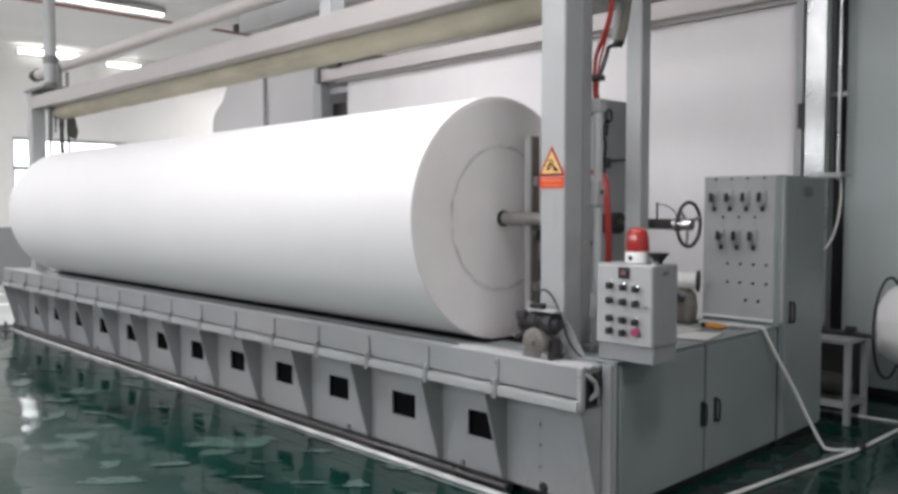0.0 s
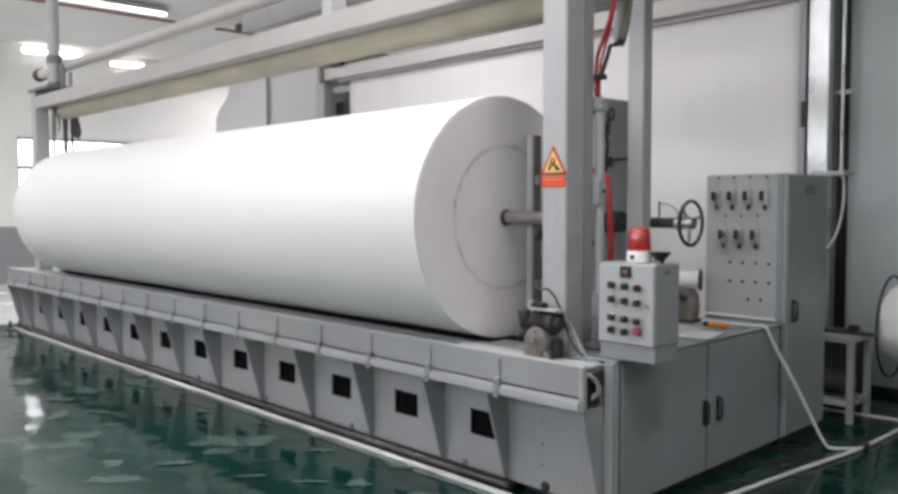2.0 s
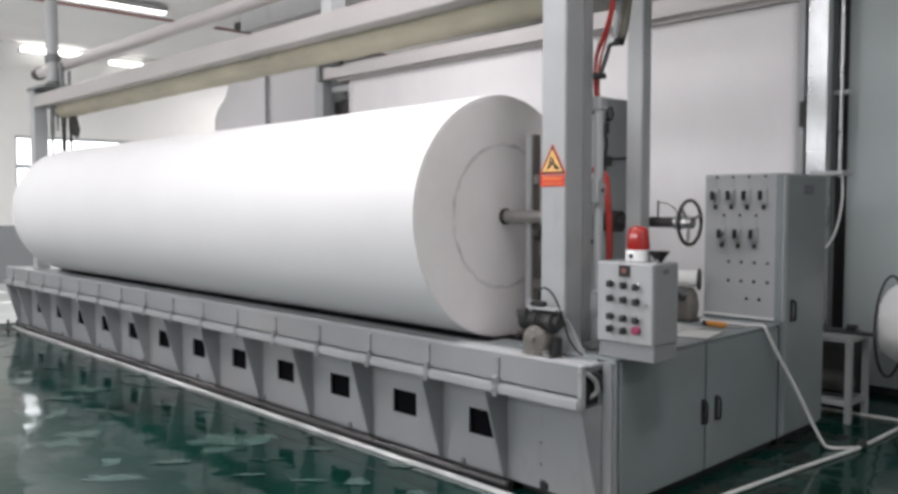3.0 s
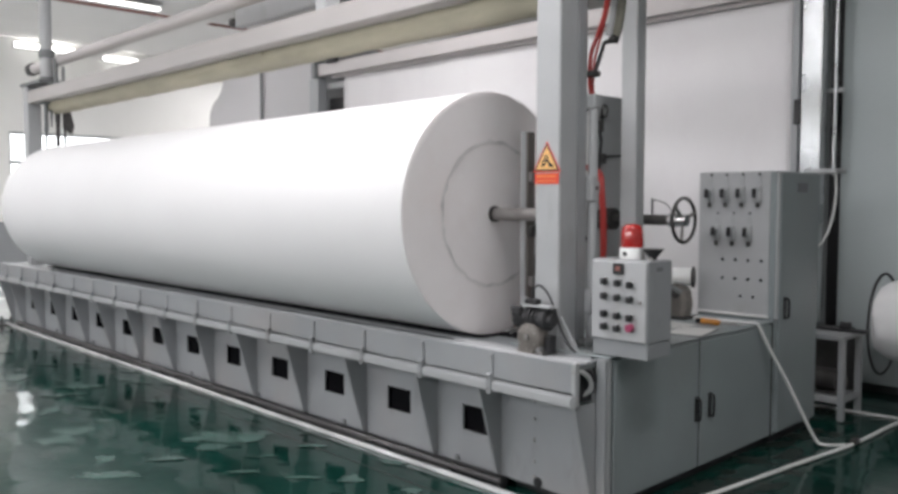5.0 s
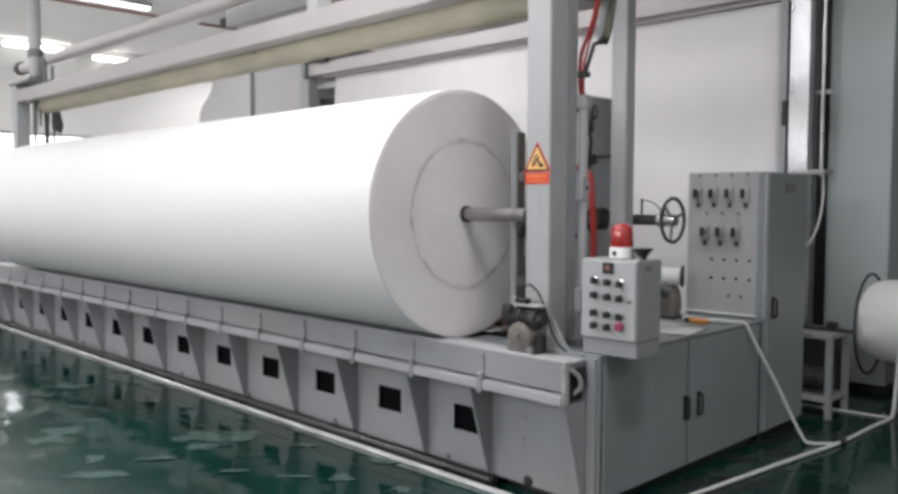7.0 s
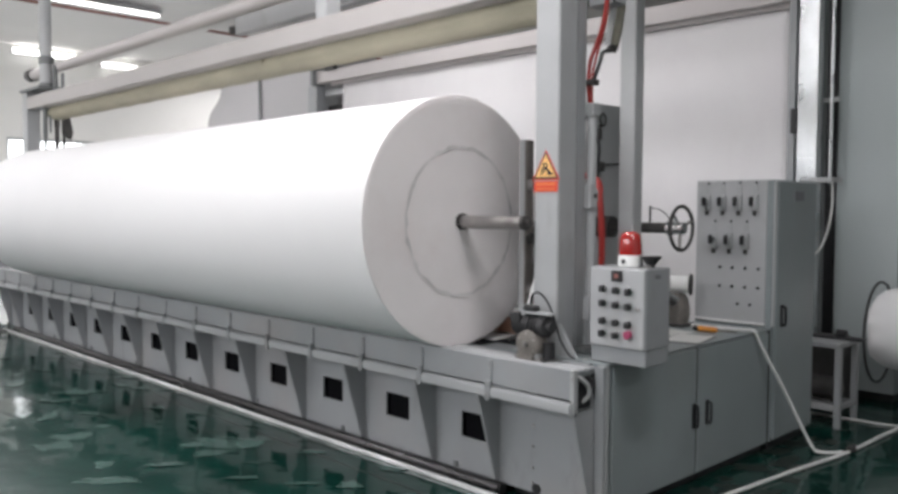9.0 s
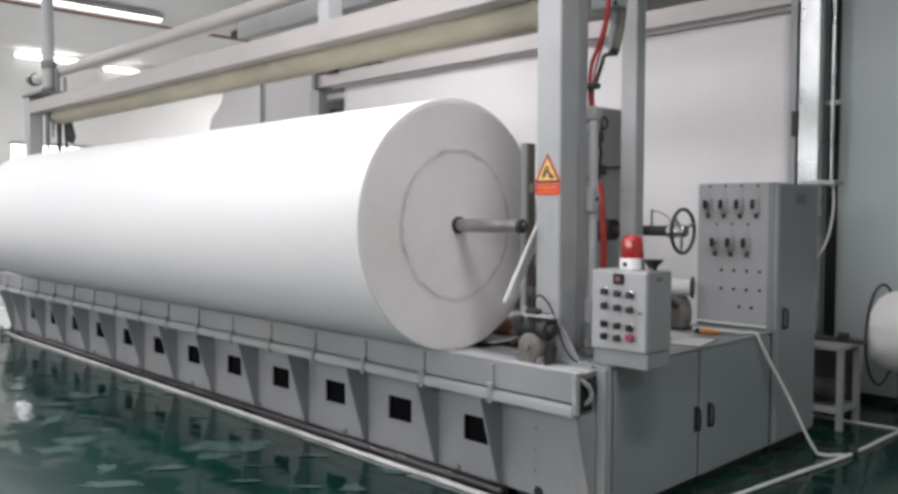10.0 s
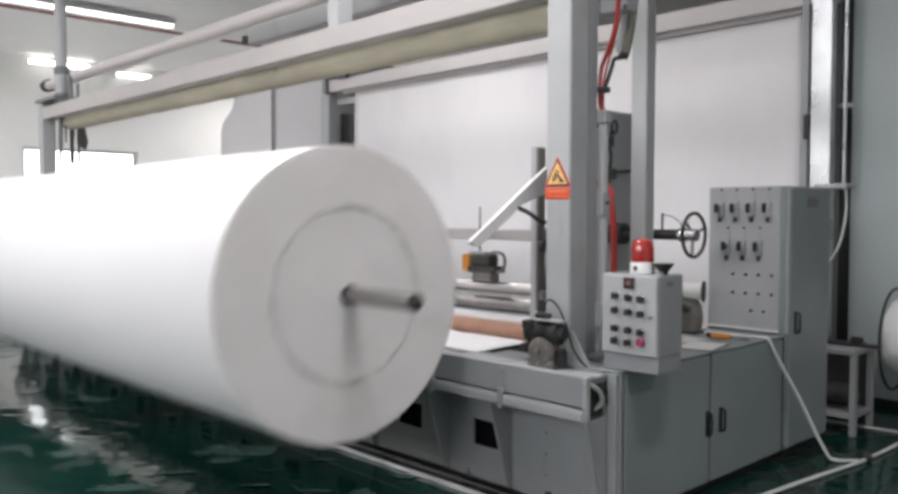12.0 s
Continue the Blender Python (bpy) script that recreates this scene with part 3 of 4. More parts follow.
for y, z0, r, z1, r1 in ((0.15, 2.09, 0.014, 2.30, 0.026), (0.21, 2.36, 0.012, 2.45, 0.016), (0.279, 2.12, 0.024, 2.42, 0.030), (0.357, 2.14, 0.015, 2.36, 0.024)):
    part("rod", lathe([(r * 0.7, z0), (r, z0 + 0.01), (r, z1 - 0.02), (r1, z1 + 0.01), (r1, 2.63)], "z", (-7.92, y, 0), 12), DARK if y > 0.25 else PAINT_DARK, hooks, smooth=True)
part("weight", prism([(0.34, 2.62), (0.40, 2.62), (0.455, 2.38), (0.43, 2.29), (0.37, 2.33)], "x", -7.95, -7.88, bevel=0.006), DARK, hooks, "dark iron weight")

solid("thin_post", box(-0.487, -0.383, 0.82, 0.91, BASE_Z + 0.006, H, 0.005), PAINT_LIGHT, "slim grey box-section post behind the control box", "post")

# ---- side frame, cylinder and hoses ----
side = thing("winder_side_frame", "grey upright side plate of the winder", "machine frame")
part("plate", box(-0.76, -0.725, 0.74, 1.30, DECK_Z, 2.155, 0.006), PAINT_LIGHT, side)
part("edge_bar", box(-0.80, -0.72, 1.30, 1.34, DECK_Z, 2.0, 0.004), PAINT, side)
part("bearing_block", rod(0.065, -0.725, -0.62, "x", (0, 0.97, 1.405), 24), DARK, side, "dark bearing hub", True)
knob_ring = [(-0.70, 0.960 + 0.028 * math.cos(a), 2.055 + 0.036 * math.sin(a)) for a in (2 * math.pi * q / 16 for q in range(17))]
part("lifting_ring", sweep(knob_ring, 0.007, 8, None, 2), DARK, side, "black lifting ring", True)
part("ring_stem", rod(0.010, -0.727, -0.70, "x", (0, 0.955, 2.018), 10), DARK, side)
part("stop_block", box(-0.726, -0.69, 0.905, 0.945, 1.93, 2.0, 0.006), DARK, side, "dark stop block")
part("stop_block", box(-0.726, -0.69, 0.93, 0.975, 1.74, 1.80, 0.006), DARK, side, "dark stop block")
part("cable", sweep([(-0.715, 0.95, 1.775), (-0.705, 1.02, 1.785), (-0.712, 1.10, 1.79), (-0.715, 1.20, 1.80)], 0.007), RUBBER, side, "thin black cable", True)
part("cable", sweep([(-0.715, 0.92, 1.95), (-0.705, 0.935, 1.88), (-0.71, 0.93, 1.80), (-0.712, 0.92, 1.66)], 0.009), RUBBER, side, "black cable", True)

cyl = thing("air_cylinder", "slim grey air cylinder mounted behind the column", "cylinder")
part("barrel", rod(0.025, 0.80, 2.03, "z", (-0.300, 0.30, 0), 24), PAINT_LIGHT, cyl, smooth=True)
part("head", box(-0.330, -0.270, 0.268, 0.332, 1.99, 2.06, 0.006), PAINT_LIGHT, cyl)
for z in (1.0, 1.58):
    lug = part("lug", prism([(0.245, z - 0.07), (0.29, z - 0.07), (0.318, z - 0.02), (0.318, z + 0.03), (0.28, z + 0.06), (0.245, z + 0.06)], "x", -0.31, -0.266, bevel=0.006), PAINT_LIGHT, cyl)
    part("pin", rod(0.012, -0.266, -0.257, "x", (0, 0.285, z), 12), DARK, lug)
part("rail", box(-0.335, -0.312, 0.19, 0.262, 0.80, 3.2, 0.003), PAINT, cyl, "grey guide strip")
part("foot", box(-0.335, -0.255, 0.20, 0.34, DECK_Z + 0.018, 0.80, 0.006), PAINT_LIGHT, cyl)

hose = thing("red_air_hose", "bundle of red air hoses running up from the cylinder", "hose")
part("hose", sweep([(-0.305, 0.30, 2.05), (-0.329, 0.310, 2.081), (-0.334, 0.310, 2.144), (-0.334, 0.310, 2.195), (-0.324, 0.310, 2.283), (-0.288, 0.310, 2.361), (-0.250, 0.310, 2.457), (-0.230, 0.310, 2.556), (-0.224, 0.310, 2.642)], 0.0105), RED_HOSE, hose, smooth=True)
part("hose", sweep([(-0.29, 0.305, 2.05), (-0.330, 0.335, 2.084), (-0.330, 0.335, 2.161), (-0.324, 0.335, 2.235), (-0.299, 0.335, 2.321), (-0.271, 0.335, 2.406), (-0.243, 0.335, 2.504), (-0.234, 0.335, 2.648)], 0.007), RED_HOSE, hose, smooth=True)
part("fitting", box(-0.358, -0.288, 0.285, 0.345, 2.156, 2.184, 0.005), DARK, hose, "dark hose clamp")
part("bracket", box(-0.406, -0.233, 0.40, 0.50, 2.586, 2.748, 0.006), PAINT, hose, "grey bracket plate")
part("bracket_bolt", rod(0.012, 0.390, 0.402, "y", (-0.242, 0, 2.602), 10), DARK, hose)
solid("red_hose", sweep([(-0.375, 0.50, DECK_Z), (-0.38, 0.50, 1.0), (-0.37, 0.50, 1.3), (-0.385, 0.50, 1.56), (-0.43, 0.54, 1.66), (-0.58, 0.66, 1.70), (-0.725, 0.75, 1.71)], 0.018), RED_HOSE, "red air hose standing beside the side frame", "hose", smooth=True)
spring = thing("gas_spring", "olive-grey tilted damper hanging by the slim post", "damper")
part("barrel", sweep([(-0.352, 0.560, 2.397), (-0.341, 0.580, 2.497), (-0.334, 0.620, 2.734)], 0.024, 14), DAMPER, spring, smooth=True)
part("sleeve", sweep([(-0.351, 0.500, 2.395), (-0.309, 0.520, 2.696)], 0.016, 12), PAINT_LIGHT, spring, "pale rod beside the damper", True)
part("end_cap", sweep([(-0.371, 0.560, 2.375), (-0.352, 0.560, 2.403)], 0.028, 14), DARK, spring, "black end cap", True)
part("hose", sweep([(-0.364, 0.550, 2.373), (-0.366, 0.480, 2.355), (-0.352, 0.440, 2.308), (-0.320, 0.360, 2.229), (-0.316, 0.330, 2.183)], 0.011), RUBBER, spring, "black hose", True)

wheel = thing("handwheel", "dark spoked handwheel on a steel shaft", "handwheel")
part("shaft", rod(0.030, -0.69, -0.17, "x", (0, 0.96, 1.405), 20), DARK, wheel, smooth=True)
part("collar", rod(0.040, -0.245, -0.205, "x", (0, 0.96, 1.405), 20), CHROME, wheel, "bright steel collar", True)
rim = bmesh.new()
ring = [(-0.155, 0.96 + 0.124 * math.cos(a), 1.405 + 0.124 * math.sin(a)) for a in (2 * math.pi * q / 24 for q in range(25))]
sweep(ring, 0.010, 10, rim, 3)
part("rim", rim, DARK, wheel, smooth=True)
part("hub", rod(0.034, -0.20, -0.135, "x", (0, 0.96, 1.405), 20), CHROME, wheel, smooth=True)
for q in range(3):
    a = math.radians(20 + 120 * q)
    part("spoke", sweep([(-0.16, 0.96 + 0.03 * math.cos(a), 1.405 + 0.03 * math.sin(a)), (-0.155, 0.96 + 0.12 * math.cos(a), 1.405 + 0.12 * math.sin(a))], 0.009, 8), STEEL, wheel, smooth=True)
part("lever", rod(0.006, 1.43, 1.53, "z", (-0.36, 0.96, 0), 8), DARK, wheel, "thin dark indexing lever")
part("wire", sweep([(-0.36, 0.96, 1.52), (-0.30, 0.96, 1.51), (-0.25, 0.96, 1.48), (-0.23, 0.96, 1.44)], 0.003, 6), RUBBER, wheel)

# ---- warning sign ----
sign = thing("warning_sign", "orange triangular warning sign stuck on the column", "sign")
yS = CY - 0.003
cx = -0.392


def tri(r, z0, y0, y1, mat, name, label=""):
    part(name, prism([(cx - 0.084 * r, z0), (cx + 0.084 * r, z0), (cx, z0 + 0.146 * r)], "y", y0, y1), mat, sign, label)


part("backing", box(cx - 0.077, cx + 0.077, yS, CY - 0.0005, 1.598, 1.652, 0), SIGN_RED, sign, "red text panel")
tri(1.06, 1.657, yS, CY - 0.0005, SIGN_RED, "border", "red triangular border")
tri(0.95, 1.663, yS - 0.001, yS, BLACK, "outline", "black outline")
tri(0.79, 1.672, yS - 0.002, yS - 0.001, YELLOW, "field", "yellow triangle")
for z, xs in ((1.629, range(6)), (1.608, range(9))):
    n = len(xs)
    for q in xs:
        u = cx - 0.062 + 0.124 * (q + 0.5) / n
        part("text_bar", box(u - 0.046 / n, u + 0.046 / n, yS - 0.002, yS, z, z + (0.016 if n == 6 else 0.009), 0), ORANGE, sign, "unreadable print")
pict = bmesh.new()
lathe([(0.008, yS - 0.004), (0.015, yS - 0.004), (0.015, yS - 0.002), (0.008, yS - 0.002)], "y", (cx - 0.002, 0, 1.730), 14, pict, False)
lathe([(0.006, yS - 0.004), (0.013, yS - 0.004), (0.013, yS - 0.002), (0.006, yS - 0.002)], "y", (cx - 0.016, 0, 1.706), 14, pict, False)
prism([(cx - 0.004, 1.717), (cx + 0.004, 1.724), (cx + 0.030, 1.700), (cx + 0.022, 1.694)], "y", yS - 0.004, yS - 0.002, pict)
prism([(cx + 0.012, 1.694), (cx + 0.024, 1.704), (cx + 0.046, 1.690), (cx + 0.042, 1.682), (cx + 0.016, 1.684)], "y", yS - 0.004, yS - 0.002, pict)
prism([(cx - 0.034, 1.690), (cx - 0.030, 1.684), (cx - 0.010, 1.694), (cx - 0.014, 1.702)], "y", yS - 0.004, yS - 0.002, pict)
part("pictogram", pict, BLACK, sign, "black rollers pictogram")

# ---- tall switch cabinet ----
switch = thing("switch_cabinet", "tall grey switch cabinet with rows of breakers", "cabinet")
part("body", box(-0.515, 0.005, 1.77, 2.385, 0.05, 1.70, 0.006), PAINT_COOL, switch)
part("plinth", box(-0.50, -0.01, 1.78, 2.37, 0.0, 0.05, 0), BLACK, switch, "black plinth")
# Front panel is painted paler to carry the light that falls on it.
part("front_panel", box(-0.508, -0.03, 1.762, 1.77, 0.78, 1.695, 0.003), BOX_PAINT, switch)
part("base_strip", box(-0.505, -0.03, 1.757, 1.763, 0.786, 0.802, 0.002), WHITE_PIPE, switch, "pale strip under the panel")
part("corner_strip", box(0.006, 0.020, 1.774, 1.797, 0.78, 1.69, 0.003), BOX_PAINT, switch, "pale corner strip")
cab_door = part("door", box(0.005, 0.026, 1.80, 2.37, 0.07, 1.69, 0.004), PAINT_COOL, switch)
h = bmesh.new()
sweep([(0.026, 1.875, 0.905), (0.05, 1.875, 0.90), (0.054, 1.875, 0.87), (0.054, 1.875, 0.82), (0.05, 1.875, 0.79), (0.026, 1.875, 0.785)], 0.008, 8, h, 4)
box(0.024, 0.031, 1.855, 1.895, 0.775, 0.915, 0.003, h)
part("handle", h, BLACK, cab_door, "black pull handle")
part("name_plate", box(0.026, 0.029, 2.03, 2.17, 1.57, 1.63, 0), PAINT_DARK, cab_door, "small dark unreadable plate")


def breaker(x, z):
    b = part("breaker", box(x - 0.022, x + 0.030, 1.738, 1.762, z - 0.055, z + 0.045, 0.004), PAINT_LIGHT, switch, "small grey breaker switch")
    part("toggle", box(x - 0.020, x + 0.002, 1.718, 1.740, z - 0.025, z + 0.032, 0.004), BLACK, b, "black toggle")
    part("cover", box(x + 0.004, x + 0.026, 1.726, 1.740, z - 0.05, z + 0.02, 0.003), ZINC, b)
    part("tag", box(x - 0.010, x + 0.022, 1.758, 1.7615, z + 0.055, z + 0.10, 0), PAINT_LIGHT, b, "pale label strip")
    part("lamp", rod(0.008, 1.752, 1.763, "y", (x + 0.012, 0, z + 0.122), 10), DARK, b, "dark indicator lamp")
    part("knob", box(x + 0.006, x + 0.024, 1.720, 1.742, z - 0.085, z - 0.055, 0.003), DARK, b)


for q in range(4):
    breaker(-0.436 + 0.108 * q, 1.56)
for q in range(3):
    breaker(-0.385 + 0.108 * q, 1.315)
for z, xs in ((1.14, range(4)), (1.02, range(4)), (0.91, (1.45, 2.42))):
    for q in xs:
        part("button", rod(0.0085, 1.748, 1.763, "y", (-0.335 + 0.086 * q, 0, z), 12), BLACK, switch, "small black button")
tray = thing("cable_tray", "pale cable tray end over the switch cabinet", "cable tray")
part("tray", box(-0.10, 0.12, 2.40, 2.56, 1.70, 1.73, 0.003), PAINT_LIGHT, tray)
part("arm", box(-0.08, -0.04, 2.386, 2.42, 1.4, 1.70, 0.003), PAINT, tray)
solid("flexible_conduit", sweep([(0.075, 2.50, 1.70), (0.075, 2.51, 1.55), (0.055, 2.50, 1.38), (0.02, 2.46, 1.25), (-0.04, 2.42, 1.17)], 0.008), WHITE_PIPE, "pale flexible conduit hanging behind the cabinet", "conduit", smooth=True)

# ---- control box, beacon and horn ----
control = thing("control_box", "pale grey push-button control box on the cabinet's corner", "control box")
# One paint in two tones: darker body for the shaded side, paler lit door.
part("body", box(-0.122, 0.192, 0.058, 0.268, 0.85, 1.235, 0.006), PAINT, control)
part("front_door", box(-0.117, 0.187, 0.05, 0.058, 0.856, 1.229, 0.003), BOX_PAINT, control)
part("foot", box(-0.118, 0.188, 0.066, 0.266, 0.772, 0.85, 0.004), PAINT, control)
XS = (-0.033, 0.041, 0.110)
for row, z in enumerate((1.135, 1.066, 0.980, 0.920)):
    for col, x in enumerate(XS):
        z2 = z - 0.004 * col
        if row == 3 and col == 2:
            part("stop_button", rod(0.020, 0.022, 0.050, "y", (x, 0, 0.922), 20), PINK, control, "red mushroom stop button", True)
            continue
        b = part("switch_button", rod(0.0165, 0.040, 0.0505, "y", (x, 0, z2), 18), CHROME, control, "chrome-ringed selector", True)
        kb = bmesh.new()
        box(x - 0.016, x + 0.012, 0.018, 0.040, z2 - 0.019, z2 + 0.012, 0.004, kb)
        part("knob", kb, BLACK, b, "black knob")
meter = part("meter", box(0.008, 0.068, 0.040, 0.0503, 1.168, 1.222, 0.003), BLACK, control, "small dark display")
part("digits", box(0.026, 0.050, 0.0385, 0.040, 1.185, 1.207, 0), RUST_PIPE, meter, "dark red display window")
part("lock", rod(0.009, 0.036, 0.0505, "y", (0.158, 0, 1.045), 12), STEEL, control, "small lock")
part("side_plate", box(0.192, 0.195, 0.13, 0.18, 1.185, 1.205, 0), PAINT_DARK, control, "small unreadable side plate")
beacon = thing("beacon_lamp", "red rotating beacon on a white base", "beacon", at=(0.043, 0.15, 1.235))
part("base", lathe([(0.052, 0), (0.059, 0.004), (0.059, 0.05), (0.054, 0.058)], seg=32), WHITE_PIPE, beacon, "white base", True)
part("dome", lathe([(0.054, 0.055), (0.056, 0.065), (0.052, 0.13), (0.047, 0.152), (0.034, 0.166), (0.012, 0.171)], seg=32), RED, beacon, "red dome", True)
part("screw", rod(0.012, -0.064, -0.056, "y", (0.0, 0, 0.028), 12), BLACK, beacon, "black screw cap")
horn = thing("horn", "small black horn on the control box", "horn")
part("bell", lathe([(0.018, 1.235), (0.022, 1.25), (0.048, 1.282), (0.052, 1.288)], "z", (0.145, 0.17, 0), 20), BLACK, horn, smooth=True)
part("foot", rod(0.012, 1.234, 1.25, "z", (0.165, 0.12, 0), 12), STEEL, horn, smooth=True)

# ---- small motor by the column ----
pump = thing("gear_motor", "small dark motor with a round gearbox on the deck", "motor")
part("gearbox", lathe([(0.052, -0.115), (0.070, -0.108), (0.074, -0.09), (0.074, -0.035)], "y", (-0.385, 0, 0.835), 28), TAN, pump, "dull tan round gearbox", True)
part("gear_case", box(-0.455, -0.335, -0.112, -0.04, DECK_Z, 0.84, 0.014, seg=2), TAN, pump, "dull tan gear case")
for q in range(6):
    a = math.radians(30 + 60 * q)
    part("cover_bolt", rod(0.006, -0.119, -0.108, "y", (-0.385 + 0.055 * math.cos(a), 0, 0.835 + 0.055 * math.sin(a)), 6), STEEL, pump)
part("boss", rod(0.014, -0.126, -0.112, "y", (-0.385, 0, 0.840), 14), STEEL, pump, smooth=True)
part("motor_body", lathe([(0.042, -0.505), (0.054, -0.498), (0.054, -0.40), (0.048, -0.395), (0.048, -0.36), (0.054, -0.355), (0.054, -0.30), (0.034, -0.295), (0.03, -0.27)], "x", (0, -0.045, 0.925), 24), RUBBER, pump, "black motor body", True)
for q in range(6):
    part("fin", lathe([(0.059, -0.47 + 0.024 * q), (0.059, -0.462 + 0.024 * q)], "x", (0, -0.045, 0.925), 24), RUBBER, pump)
part("terminal_box", box(-0.50, -0.44, -0.11, -0.03, 0.94, 0.985, 0.006), RUBBER, pump, "black terminal box")
part("base", box(-0.47, -0.30, -0.10, 0.02, DECK_Z, 0.775, 0.004), STEEL, pump)
part("bracket", box(-0.345, -0.325, -0.10, -0.02, 0.765, 0.87, 0.004), PAINT_LIGHT, pump, "pale bracket")
part("coupling", rod(0.03, 0.765, 0.85, "z", (-0.29, -0.05, 0), 16), BLACK, pump, smooth=True)
part("top_bar", box(-0.45, -0.27, -0.085, -0.03, 0.985, 0.997, 0.003), PAINT_LIGHT, pump, "pale flat bar")
part("post", box(-0.45, -0.43, -0.08, -0.06, 0.97, 1.03, 0.002), PAINT_LIGHT, pump)
part("valve", box(-0.45, -0.36, -0.08, -0.03, 0.997, 1.025, 0.008), BLACK, pump, "black valve")
part("cable", sweep([(-0.41, -0.05, 1.02), (-0.40, -0.05, 1.075), (-0.36, -0.05, 1.092), (-0.32, -0.04, 1.06), (-0.29, -0.03, 1.0), (-0.285, 0.0, 0.93), (-0.27, 0.02, 0.85), (-0.23, 0.03, 0.79), (-0.19, 0.03, 0.768)], 0.0055), RUBBER, pump, "thin black cable", True)
part("nozzle", sweep([(-0.50, -0.04, 0.86), (-0.55, -0.03, 0.845), (-0.575, -0.02, 0.83)], 0.012, 10), DARK, pump, smooth=True)

# ---- on the end cabinet ----
gm = thing("drive_motor", "pale geared drive motor with a bright drum", "motor")
ZT = BASE_Z + 0.006
drum = part("drum", rod(0.054, -0.13, 0.10, "x", seg=28, bevel=0.008), WHITE_PIPE, gm, "pale glossy motor drum", True)
drum.matrix_local = pose(-0.50, 1.47, 1.035, 0, 0, 22)
part("flange", rod(0.068, 0.10, 0.114, "x", seg=28), DARK, drum, "thin dark flange", True)
part("gearbox", prism([(-0.62, ZT), (-0.43, ZT), (-0.41, 0.86), (-0.43, 0.96), (-0.50, 1.0), (-0.62, 0.99)], "y", 1.43, 1.55, bevel=0.02), TAN, gm, "greasy tan gearbox")
part("opening", rod(0.030, 1.412, 1.432, "y", (-0.475, 0, 0.93), 20), DARK, gm, "dark shaft opening", True)
part("guard", prism([(-0.66, 1.04), (-0.64, 1.05), (-0.43, 0.95), (-0.44, 0.93)], "y", 1.40, 1.54, bevel=0.004), PAINT_DARK, gm, "dark sloping guard")
part("foot", box(-0.62, -0.40, 1.41, 1.565, ZT, ZT + 0.018, 0.004), DARK, gm)
for x, y, z, r in ((-0.135, 1.025, 0.0055, 12), (-0.36, 1.16, 0.001, -8)):
    sh = solid("paper_sheet", box(-0.10, 0.10, -0.145, 0.145, 0, 0.002, 0), WALL, "loose white paper sheet on the cabinet top", "paper", "papers")
    sh.matrix_world = pose(x, y, ZT + z, 0, 0, r)
clip = solid("clipboard", box(-0.112, 0.112, -0.162, 0.162, 0, 0.0045, 0.001), PAINT_DARK, "dark clipboard under paper on the cabinet top", "clipboard")
clip.matrix_world = pose(-0.133, 1.02, ZT + 0.0005, 0, 0, 12)
tool = thing("screwdriver", "orange-handled tool lying on the cabinet top", "tool")
part("handle", lathe([(0.010, -0.27), (0.019, -0.262), (0.016, -0.22), (0.018, -0.17), (0.012, -0.145)], "x", (0.012, 1.355, ZT + 0.02), 14), TOOL_ORANGE, tool, "orange handle", True)
part("shank", rod(0.006, -0.15, -0.02, "x", (0.012, 1.355, ZT + 0.02), 8), STEEL, tool)
part("cap", rod(0.016, -0.30, -0.268, "x", (0.012, 1.355, ZT + 0.02), 12), BLACK, tool, "black end cap", True)

pipe = thing("white_drain_pipe", "white plastic pipe running over the cabinet edge to the floor", "pipe")
part("pipe", sweep([(-0.38, 1.490, ZT + 0.012), (-0.22, 1.508, ZT + 0.012), (-0.06, 1.527, ZT + 0.012), (0.008, 1.540, ZT + 0.010), (0.032, 1.572, 0.71), (0.065, 1.625, 0.60), (0.125, 1.725, 0.405), (0.222, 1.885, 0.07), (0.262, 1.935, 0.016), (0.36, 2.03, 0.014)], 0.0105, 12), WHITE_PIPE, pipe, smooth=True)
solid("floor_hose", sweep([(0.10, -0.55, 0.015), (0.17, 0.2, 0.015), (0.242, 0.83, 0.015), (0.31, 1.45, 0.015), (0.383, 2.05, 0.015), (0.398, 2.62, 0.015), (0.408, 2.88, 0.015), (0.414, 2.965, 0.04), (0.425, 2.98, 0.25), (0.46, 3.0, 0.8)], 0.012, 10), WHITE_PIPE, "white hose lying along the floor and rising at its end", "hose", smooth=True)
solid("floor_cable", sweep([(-0.25, 2.93, 0.008), (0.08, 2.95, 0.008), (0.25, 2.965, 0.008), (0.40, 2.985, 0.008)], 0.008, 8), WHITE_PIPE, "thin pale cable on the floor by the stand", "cable", smooth=True)
coup = solid("pipe_coupling", rod(0.024, -0.03, 0.03, "y", (0, 0, 0), 14), DARK, "dark pipe coupling on the floor", "coupling", smooth=True)
coup.matrix_world = pose(0.385, 2.10, 0.024, 0, 0, -8)

# ---- behind the roll: rollers, core and new web ----
back = thing("nip_roller", "bright steel nip roller across the winder", "roller", "winder rollers")
part("drum", rod(0.04, -8.0, -0.80, "x", (0, 0.88, 1.02), 24), BRUSHED, back, smooth=True)
back2 = thing("nip_roller", "dark rubber nip roller across the winder", "roller", "winder rollers")
part("drum", rod(0.05, -8.0, -0.80, "x", (0, 0.84, 0.915), 24), STEEL, back2, smooth=True)
